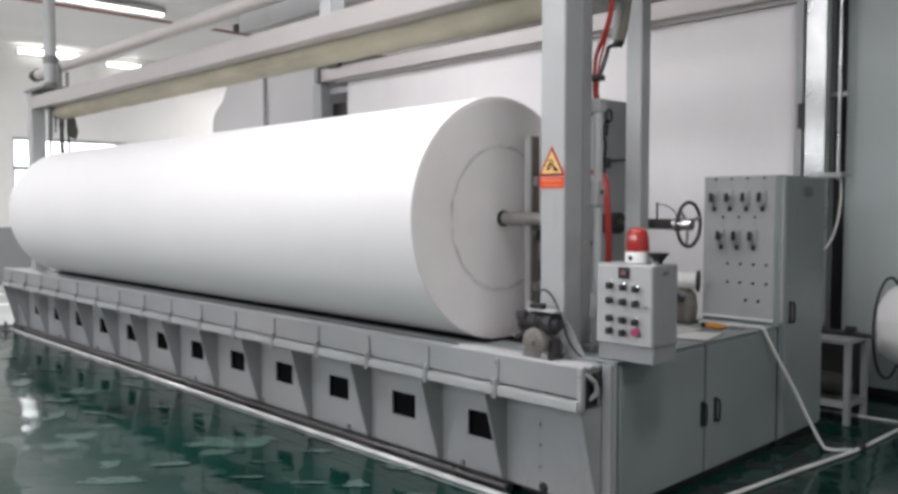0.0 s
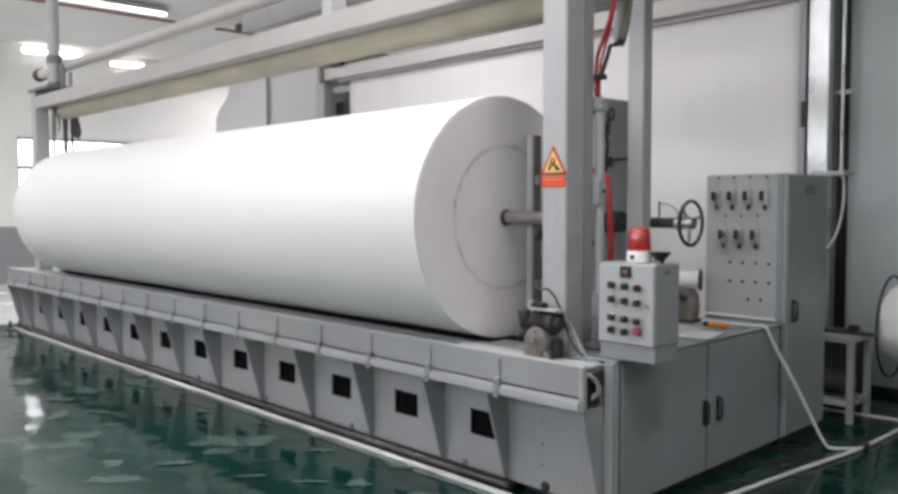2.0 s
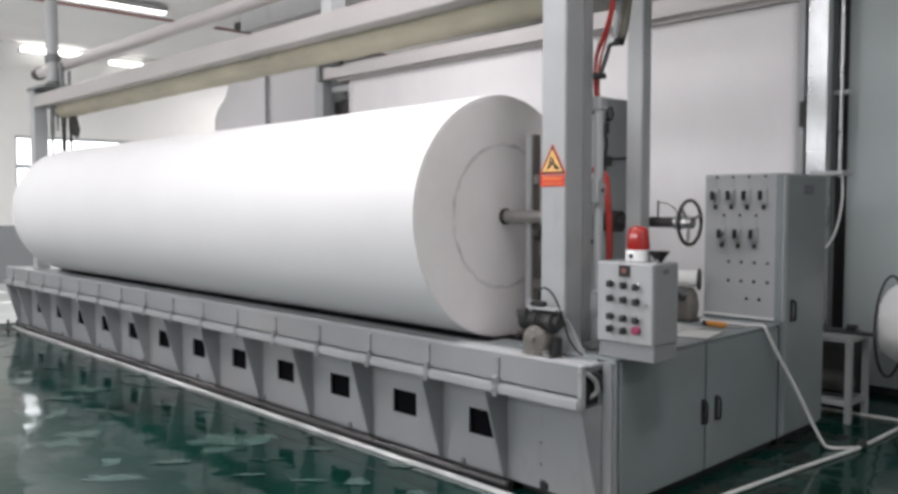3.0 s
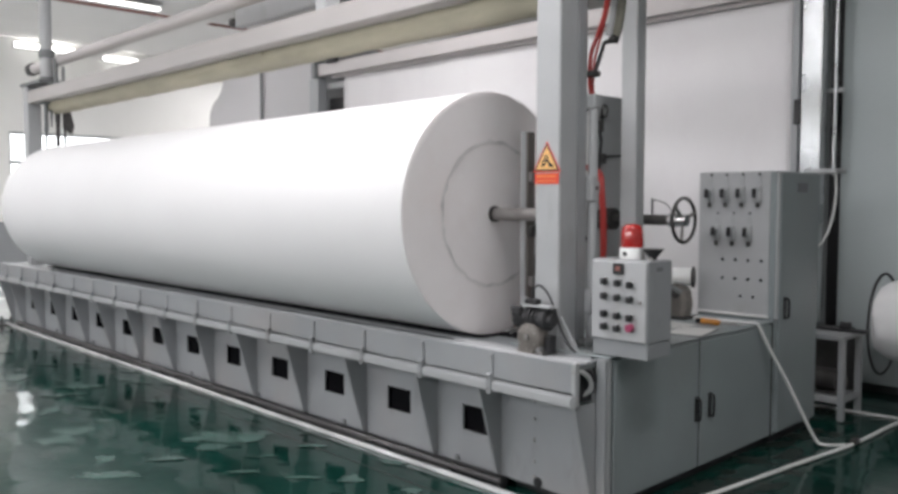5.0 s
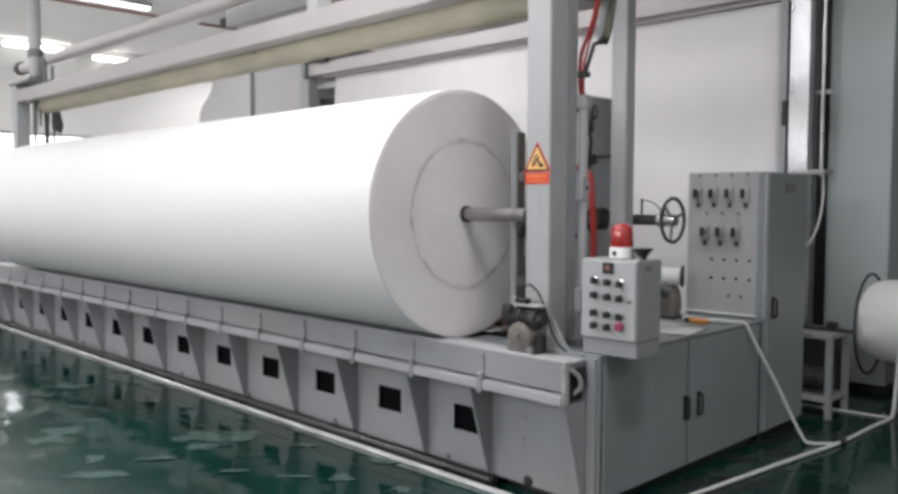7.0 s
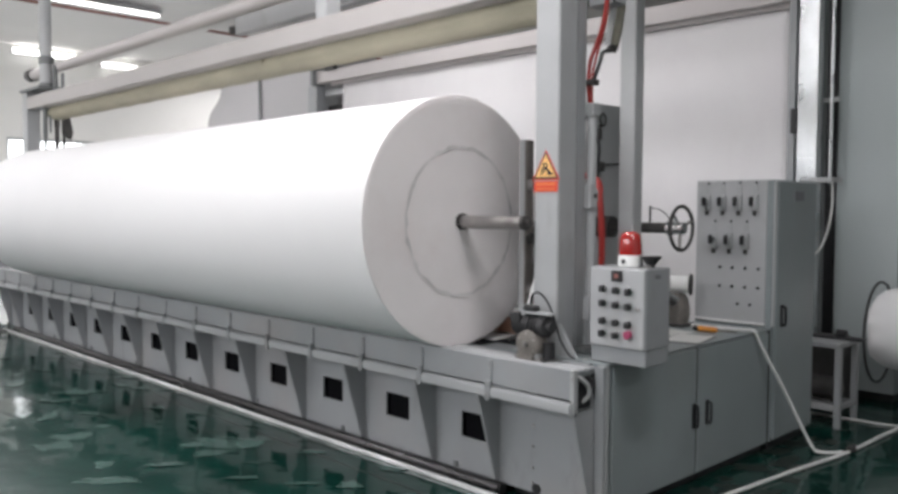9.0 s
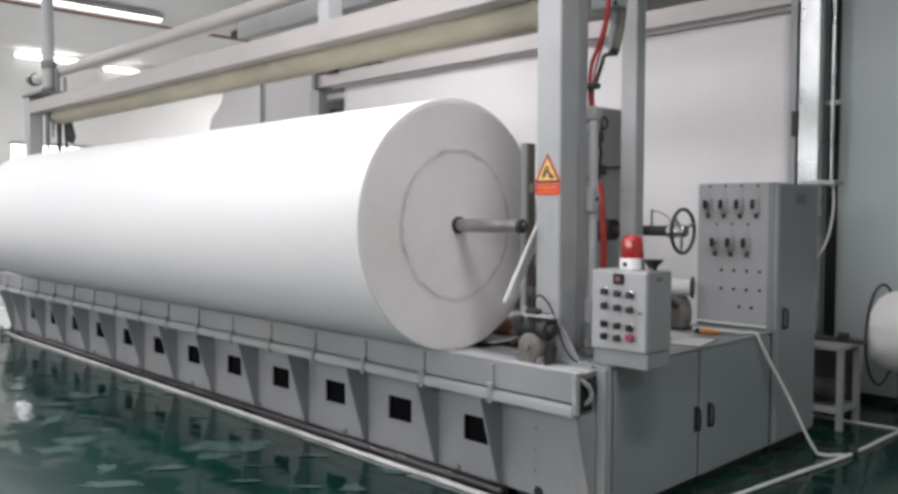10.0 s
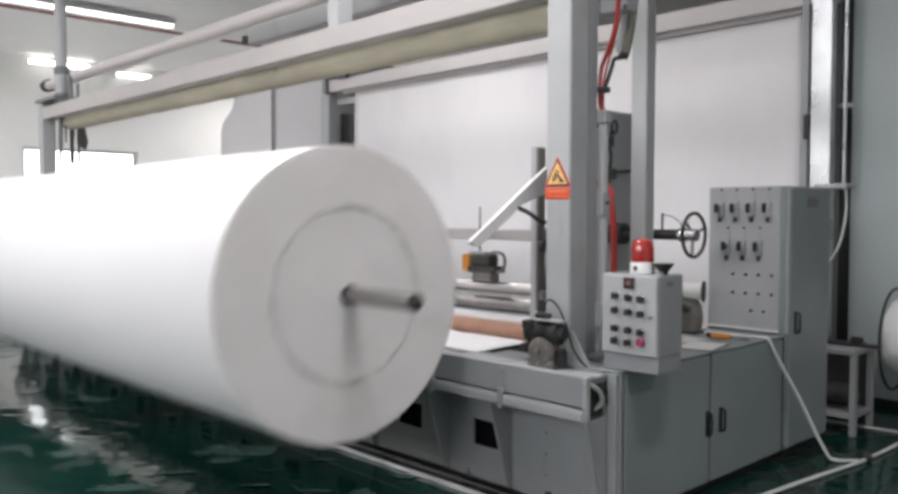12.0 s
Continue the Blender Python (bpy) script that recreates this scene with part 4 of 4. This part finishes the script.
solid("winder_crossbar", box(-8.0, -0.76, 1.0, 1.06, 1.342, 1.418, 0.006), BEAM_PAINT, "pale steel crossbar behind the winder rollers", "crossbar")
solid("winder_apron", box(-8.0, -0.80, 0.62, 0.80, DECK_Z, 0.86, 0.012), WEB, "white web lying over the winder bed", "fabric")
core = thing("cardboard_core", "brown cardboard core waiting on the winder bed", "core")
part("tube", lathe([(0.040, -7.9), (0.052, -7.9), (0.052, -0.93), (0.040, -0.93)], "x", (0, 0.53, DECK_Z + 0.056), 28, None, False), CARD, core, smooth=True)
bm = bmesh.new()
nx, ny = 60, 10
grid = [[bm.verts.new((-7.9 + 6.95 * i / nx, 0.02 + 0.50 * j / ny + 0.03 * noise.noise((i * 0.4, j * 0.2, 3)), DECK_Z + 0.004 + 0.012 * (1 + noise.noise((i * 0.5, j * 0.6, 0))) * (j / ny + 0.15))) for j in range(ny + 1)] for i in range(nx + 1)]
for i in range(nx):
    for j in range(ny):
        bm.faces.new((grid[i][j], grid[i + 1][j], grid[i + 1][j + 1], grid[i][j + 1]))
cut = mesh_object("cut_web", bm, FLEECE, True)
tagged(cut, "loose cut end of white web lying on the deck", "fabric")
cut.modifiers.new("thickness", "SOLIDIFY").thickness = 0.003
guide = thing("guide_rail", "upright steel guide rail beside the roll", "rail")
part("channel", box(-0.885, -0.845, 0.40, 0.47, DECK_Z, 1.91, 0.003), BOX_PAINT, guide)
# Strip added to make the rail's +X face darker than its front.
part("side_strip", box(-0.845, -0.832, 0.405, 0.468, DECK_Z + 0.01, 1.905, 0.002), RAIL_SIDE, guide, "brown-grey strip on the rail's side face")
part("clamp", box(-0.835, -0.80, 0.41, 0.46, 1.62, 1.68, 0.006), STEEL, guide)
part("clamp", box(-0.835, -0.80, 0.41, 0.46, 1.02, 1.08, 0.006), STEEL, guide)
part("latch", lathe([(0.03, -0.832), (0.036, -0.82), (0.030, -0.80)], "x", (0, 0.43, 1.34), 18), DARK, guide, "dark latch", True)
part("cable", sweep([(-0.84, 0.50, 1.44), (-0.835, 0.485, 1.35), (-0.832, 0.49, 1.24), (-0.84, 0.48, 1.05), (-0.845, 0.475, 0.78)], 0.012, 8), RUBBER, guide, "black cable", True)
knife = thing("knife_carriage", "dark cutting carriage with an orange face on the roller", "carriage")
part("saddle", box(-1.80, -1.62, 0.835, 0.925, 1.055, 1.125, 0.006), STEEL, knife)
part("body", box(-1.82, -1.56, 0.80, 0.93, 1.12, 1.165, 0.012), DARK, knife)
part("upper_body", box(-1.80, -1.62, 0.81, 0.92, 1.165, 1.245, 0.012), DARK, knife)
part("face", box(-1.875, -1.80, 0.805, 0.89, 1.125, 1.245, 0.010), TOOL_ORANGE, knife, "orange face")
part("bracket", box(-1.84, -1.68, 0.84, 0.90, 1.245, 1.262, 0.004), PAINT_LIGHT, knife, "pale flat bracket")
part("hose", sweep([(-1.64, 0.83, 1.245), (-1.56, 0.82, 1.265), (-1.49, 0.82, 1.25), (-1.475, 0.82, 1.19), (-1.52, 0.83, 1.14), (-1.60, 0.83, 1.135)], 0.011), PAINT_DARK, knife, "grey hose loop", True)
part("antenna", rod(0.008, 1.25, 1.575, "z", (-1.767, 0.88, 0), 8), STEEL, knife)

# ---- hanging web and what lies behind ----
bm = bmesh.new()
nx, nz = 70, 30
grid = []
for i in range(nx + 1):
    row = []
    for j in range(nz + 1):
        x, z = -6.79 + 6.09 * i / nx, 0.3 + 2.9 * j / nz
        row.append(bm.verts.new((x, 3.6 + 0.018 * noise.noise((x * 1.6, 0, z * 0.25)) + 0.010 * noise.noise((x * 4, 5, z * 1.1)), z)))
    grid.append(row)
for i in range(nx):
    for j in range(nz):
        bm.faces.new((grid[i][j], grid[i + 1][j], grid[i + 1][j + 1], grid[i][j + 1]))
hanging = thing("nonwoven_web", "white nonwoven web hanging behind the winder", "fabric")
part("sheet", bm, WEB, hanging, smooth=True).modifiers.new("thickness", "SOLIDIFY").thickness = 0.004
part("selvedge", box(-6.80, -6.775, 3.592, 3.612, 0.3, 3.2, 0.003), WEB, hanging, "thicker rolled edge")
part("selvedge", box(-0.715, -0.69, 3.592, 3.612, 0.3, 3.2, 0.003), WEB, hanging, "thicker rolled edge")
beam = thing("web_beam", "pale grey roller beam over the hanging web", "beam")
part("box_section", box(-7.25, -0.40, 3.46, 3.57, 3.205, 3.37, 0.008), BEAM_PAINT, beam)
part("under_roller", rod(0.024, -7.0, -0.62, "x", (0, 3.56, 3.19), 20), BEAM_PAINT, beam, "slim grey roller", True)
part("bracket", box(-7.30, -7.22, 3.40, 3.60, 3.18, 3.45, 0.005), PAINT_DARK, beam)
part("bracket", box(-6.98, -6.72, 3.38, 3.455, 3.345, 3.42, 0.02), BLACK, beam, "black bracket")
frame_end = thing("stand_frame", "grey open steel frame holding the web", "frame")
part("upright", box(-7.42, -7.22, 3.46, 3.62, 0.0, 3.18, 0.005), PAINT, frame_end)
part("upright", box(-6.86, -6.80, 3.62, 3.70, 0.0, 3.10, 0.005), PAINT_DARK, frame_end)
part("rail", box(-7.22, -6.80, 3.60, 3.68, 3.04, 3.12, 0.005), PAINT_LIGHT, frame_end)
# Black plate added so that the open frame's hollow reads dark.
part("infill", box(-7.22, -6.86, 3.66, 3.69, 0.3, 2.92, 0.003), BLACK, frame_end, "black plate for the frame's dark hollow")
housing = thing("machine_housing", "pale grey sheet-metal machine housing with a curved hood", "machine")
part("body", box(-9.9, -8.3, 4.2, 5.4, 0.0, 4.0, 0.01), HOUSING, housing)
part("side_post", box(-8.3, -8.12, 4.2, 4.5, 0.0, 4.0, 0.008), PAINT_LIGHT, housing)
part("conduit", rod(0.024, 0.5, 3.9, "z", (-9.80, 4.15, 0), 12), PAINT_DARK, housing, "grey conduit", True)
prof = [(-9.9, 0.5), (-9.9, 4.0), (-11.15, 4.0), (-11.20, 3.78), (-11.25, 3.58), (-11.32, 3.45), (-11.44, 3.35), (-11.58, 3.27), (-11.68, 3.18), (-11.74, 3.04), (-11.75, 2.80), (-11.75, 0.5)]
part("hood", prism(prof, "y", 4.25, 5.3, bevel=0.01), HOUSING, housing, "pale grey curved hood")
solid("steel_post", box(-0.558, -0.398, 3.4, 3.5, 0.0, H, 0.006), ZINC, "shiny galvanised steel post", "post")
edge = thing("web_edge_guard", "dark strip beside the web's edge", "guard")
part("strip", box(-0.66, -0.60, 3.45, 3.50, 0.0, 3.35, 0.004), PAINT, edge)
part("sensor", box(-0.63, -0.572, 3.43, 3.45, 2.13, 2.33, 0.006), BLACK, edge, "black edge sensor")
panel = thing("tall_panel_cabinet", "plain blue-grey tall sheet-metal cabinet of the next machine", "cabinet")
part("front", box(-0.375, 0.105, 3.76, 3.78, 0.06, H, 0.004), PANEL, panel)
part("side", box(0.085, 0.105, 3.78, 4.28, 0.06, H, 0.003), PANEL, panel)
part("side", box(-0.375, -0.355, 3.78, 4.28, 0.06, H, 0.003), PANEL, panel)
part("plinth", box(-0.37, 0.10, 3.77, 4.27, 0.0, 0.06, 0), BLACK, panel, "black plinth")
dark = thing("dark_machine_frame", "dark steel machine frame in the gap behind the cabinet", "machine frame")
part("back_plate", box(-1.2, 4.5, 4.3, 4.34, 0.0, H, 0), PAINT_DARK, dark)
# Black sheet added to close the gap with dark.
part("gap_sheet", box(-0.56, -0.39, 3.80, 3.84, 0.0, H, 0), BLACK, dark)
part("junction_box", box(-0.50, -0.40, 3.66, 3.74, 2.12, 2.33, 0.006), DARK, dark, "dark junction box")
part("upright", box(-0.46, -0.425, 3.60, 3.66, 0.0, H, 0.004), PAINT_DARK, dark)
part("lower_block", box(-0.36, -0.085, 3.10, 3.40, 0.0, 0.55, 0.012), DARK, dark, "dark greasy lower block")
part("pipe", rod(0.014, 1.72, H, "z", (-0.352, 3.56, 0), 10), ZINC, dark, smooth=True)
part("crosspiece", box(-0.425, -0.30, 3.575, 3.605, 2.375, 2.41, 0.004), PAINT_LIGHT, dark)

# ---- stand with spool at the partition ----
stand = thing("steel_stand", "grey welded angle-steel stand", "stand")
for x, y in ((-0.34, 2.62), (0.076, 2.62), (-0.34, 2.96), (0.062, 2.96)):
    part("leg", box(x, x + 0.042, y, y + 0.042, 0.0, 0.56, 0.003), PAINT, stand)
part("top", box(-0.36, 0.115, 2.60, 3.02, 0.56, 0.595, 0.004), PAINT, stand)
part("shelf_bar", box(-0.298, 0.076, 2.625, 2.66, 0.115, 0.155, 0.003), PAINT_LIGHT, stand)
part("side_bar", box(0.072, 0.100, 2.662, 2.96, 0.115, 0.155, 0.003), PAINT, stand)
part("shelf", box(-0.30, 0.06, 2.67, 3.0, 0.125, 0.145, 0.002), PAINT_DARK, stand)
mot = thing("shelf_motor", "small greasy brown motor on the stand's shelf", "motor")
part("body", lathe([(0.06, -0.20), (0.08, -0.19), (0.08, 0.0), (0.05, 0.02)], "x", (0, 2.84, 0.24), 20), DARK, mot, smooth=True)
part("end_bell", lathe([(0.05, 0.02), (0.06, 0.025), (0.04, 0.05)], "x", (0, 2.84, 0.24), 20), TAN, mot, "tan end bell", True)
part("foot", box(-0.2, 0.0, 2.78, 2.90, 0.145, 0.165, 0.003), DARK, mot)
clampv = thing("bearing_block", "black bearing block on the stand", "bearing")
part("block", box(-0.34, 0.19, 2.80, 2.90, 0.595, 0.614, 0.005), BLACK, clampv)
part("cap", rod(0.03, 0.0, 0.07, "x", (0, 2.85, 0.632), 16), BLACK, clampv, smooth=True)
spool = thing("white_spool", "white fabric spool on a thin black ring", "spool")
lump = lathe([(0.05, 0.10), (0.19, 0.105), (0.25, 0.13), (0.28, 0.17), (0.295, 0.21), (0.303, 0.27), (0.305, 0.40), (0.303, 0.60), (0.303, 0.98), (0.2, 1.02)], "x", (0, 3.33, 0.645), 64)
for v in lump.verts:
    v.co.x += 0.022 * noise.noise((v.co.y * 14, v.co.z * 14, 2))
    v.co.y += 0.014 * noise.noise((v.co.x * 6, v.co.y * 9, v.co.z * 9))
    v.co.z += 0.014 * noise.noise((v.co.x * 6 + 9, v.co.y * 9, v.co.z * 9))
part("winding", lump, FLEECE, spool, smooth=True)
rg = [(0.11, 3.385 + 0.32 * math.cos(a), 0.60 + 0.375 * math.sin(a)) for a in (2 * math.pi * q / 24 for q in range(25))]
part("ring", sweep(rg, 0.010, 8, None, 2), RUBBER, spool, "thin black ring", True)
part("foot", box(0.34, 0.8, 3.2, 3.45, 0.0, 0.36, 0.01), PAINT_DARK, spool)

# ---- strip lamps on the end wall and pipe under the ceiling ----
for y0, y1, z in ((1.92, 3.15, 4.46), (3.60, 4.34, 4.40)):
    wl = thing("wall_lamp", "lit white fluorescent strip lamp on the end wall", "wall lamp", "fluorescent lamps")
    part("housing", box(W, W + 0.05, y0, y1, z - 0.05, z + 0.05, 0.006), PAINT_LIGHT, wl)
    part("tube", rod(0.05, y0 + 0.02, y1 - 0.02, "y", (W + 0.095, 0, z), 12), TUBE, wl, "lit fluorescent tube", True)
solid("red_ceiling_pipe", rod(0.022, -1.5, 8.9, "y", (-10.8, 0, H - 0.1), 10), RUST_PIPE, "thin dull red pipe under the ceiling", "pipe", smooth=True)
for y in (-5.2, 3.4):
    solid("ceiling_beam", box(W, E, y - 0.09, y + 0.09, H - 0.22, H, 0.005), CEILING, "grey steel beam under the ceiling", "beam", "ceiling beams")

# ---- the big roll ----
ROLL_X, ROLL_R, ROLL_L = -0.964, 0.692, 6.66
big_roll = thing("fabric_roll", "huge white nonwoven fabric roll on a steel shaft", "fabric roll", at=(0, 0.293, 1.438))
bm = bmesh.new()
SEG, RINGS = 160, 60
rows = []
for i in range(RINGS + 1):
    x = ROLL_X - 0.004 - (ROLL_L - 0.004) * i / RINGS
    row = []
    for k in range(SEG):
        a = 2 * math.pi * k / SEG
        r = ROLL_R + 0.0016 * noise.noise((x * 0.9, math.cos(a) * 2, math.sin(a) * 2)) + 0.0010 * math.sin(x * 5.1)
        row.append(bm.verts.new((x, r * math.cos(a), r * math.sin(a))))
    rows.append(row)
for a, c in zip(rows, rows[1:]):
    for k in range(SEG):
        bm.faces.new((a[k], a[(k + 1) % SEG], c[(k + 1) % SEG], c[k]))
bm.faces.new(rows[-1])
part("winding", bm, FLEECE, big_roll, smooth=True)
bm = bmesh.new()
prev = None
for j in range(41):
    rr = 0.036 + (ROLL_R - 0.036) * j / 40
    row = []
    for k in range(SEG):
        a = 2 * math.pi * k / SEG
        dx = 0.003 * noise.noise((rr * 5, math.cos(a) * 0.9, math.sin(a) * 0.9)) + 0.0005 * noise.noise((rr * 60, 7, 0))
        edge_drop = 0.004 if j == 40 else 0
        row.append(bm.verts.new((ROLL_X + dx - edge_drop, rr * math.cos(a), rr * math.sin(a))))
    if prev:
        for k in range(SEG):
            bm.faces.new((prev[k], prev[(k + 1) % SEG], row[(k + 1) % SEG], row[k]))
    prev = row
part("end_face", bm, FLEECE_END, big_roll, "layered fleece end face", True)
bm = bmesh.new()
inner, outer = [], []
for k in range(SEG):
    a = 2 * math.pi * k / SEG
    wob = 0.008 * noise.noise((math.cos(a) * 9, math.sin(a) * 9, 1.5))
    wid = 0.009 + 0.007 * noise.noise((math.cos(a) * 9, math.sin(a) * 9, 4))
    for rr, lst in ((0.410 + wob - wid, inner), (0.410 + wob + wid, outer)):
        lst.append(bm.verts.new((ROLL_X + 0.0065, rr * math.cos(a), rr * math.sin(a))))
for k in range(SEG):
    bm.faces.new((inner[k], inner[(k + 1) % SEG], outer[(k + 1) % SEG], outer[k]))
part("ring_mark", bm, SMUDGE, big_roll, "faint grey ring mark")
part("shaft", rod(0.036, ROLL_X - 0.1, ROLL_X + 0.455, "x", seg=24), STEEL, big_roll, "dull steel shaft", True)
part("core_collar", lathe([(0.036, ROLL_X + 0.0), (0.046, ROLL_X + 0.004), (0.046, ROLL_X + 0.02), (0.036, ROLL_X + 0.022)], "x", seg=24), DARK, big_roll, "dark core collar", True)
part("shaft_end", lathe([(0.038, ROLL_X + 0.455), (0.038, ROLL_X + 0.475), (0.018, ROLL_X + 0.478), (0.018, ROLL_X + 0.50)], "x", seg=20), DARK, big_roll, "dark shaft end", True)

# sideways drift and turn (metres, degrees) as the roll leaves the deck
SKEW = {10.5: (-0.02, -0.6), 11: (-0.04, -1.4), 11.3: (-0.02, -1.9), 11.5: (0.02, -1.9), 11.7: (0.065, -1.7), 11.8: (0.075, -1.5), 11.9: (0.08, -0.6), 12: (0.155, 0.3)}
ROLL_ROWS = [(0, 0.293, 1.438), (0.8, 0.300, 1.438), (1.5, 0.303, 1.438), (3.0, 0.303, 1.438), (4.0, 0.288, 1.438), (5, 0.26, 1.438), (5.5, 0.242, 1.438), (6, 0.187, 1.438),
             (6.5, 0.148, 1.438), (7, 0.104, 1.438), (8, 0.044, 1.438), (9, 0.004, 1.438), (9.5, -0.002, 1.438), (10, -0.04, 1.438), (10.5, -0.085, 1.439),
             (11, -0.195, 1.439), (11.3, -0.302, 1.438), (11.5, -0.402, 1.424), (11.7, -0.538, 1.370), (11.8, -0.680, 1.310), (11.9, -0.708, 1.289), (12, -0.960, 1.145)]

# ---- push arm, turning about its pivot on the side frame ----
PIVOT = (-0.70, 0.75, 2.06)
arm = thing("push_arm", "white steel push arm swinging behind the roll's shaft", "arm", at=PIVOT)
part("bar", prism([(-0.008, 0.03), (0.05, 0.0), (0.11, -0.30), (0.12, -0.55), (0.05, -0.80), (0.045, -1.20), (-0.005, -1.25), (-0.012, -0.6)], "x", -0.012, 0.012, bevel=0.003), WHITE_PIPE, arm)
part("flange", box(-0.012, 0.014, -0.016, -0.006, -1.25, 0.02, 0.003), WHITE_PIPE, arm)
part("pivot_pin", rod(0.03, -0.03, 0.02, "x", seg=18), DARK, arm, "dark pivot pin", True)
part("hook", sweep([(0, 0.03, -0.85), (0.004, 0.06, -0.825), (0.006, 0.125, -0.775), (0.006, 0.215, -0.725), (0.0, 0.24, -0.69)], 0.012, 10), DARK, arm, "dark bent hook", True)
ARM_ROWS = [(0, -9), (5, -10), (7, -14), (8.8, -21), (9.3, -26.2), (9.6, -28.8), (10, -33.4), (10.5, -39.0), (11, -45.9), (11.5, -51.8), (11.7, -55.4), (12, -56.1)]


def motions():
    rows = []
    for t, y, z in ROLL_ROWS:
        drift, turn = SKEW.get(t, (0.0, 0.0))
        rows.append((t, pose(drift, y, z, math.degrees((0.293 - y) / ROLL_R), 0, turn)))
    walk(big_roll, rows)
    walk(cut, [(t, pose(0, max(0.0, 0.36 + 0.40 * (y - 0.293)), 0)) for t, y, z in ROLL_ROWS])
    walk(arm, [(t, pose(*PIVOT, a)) for t, a in ARM_ROWS])


motions()
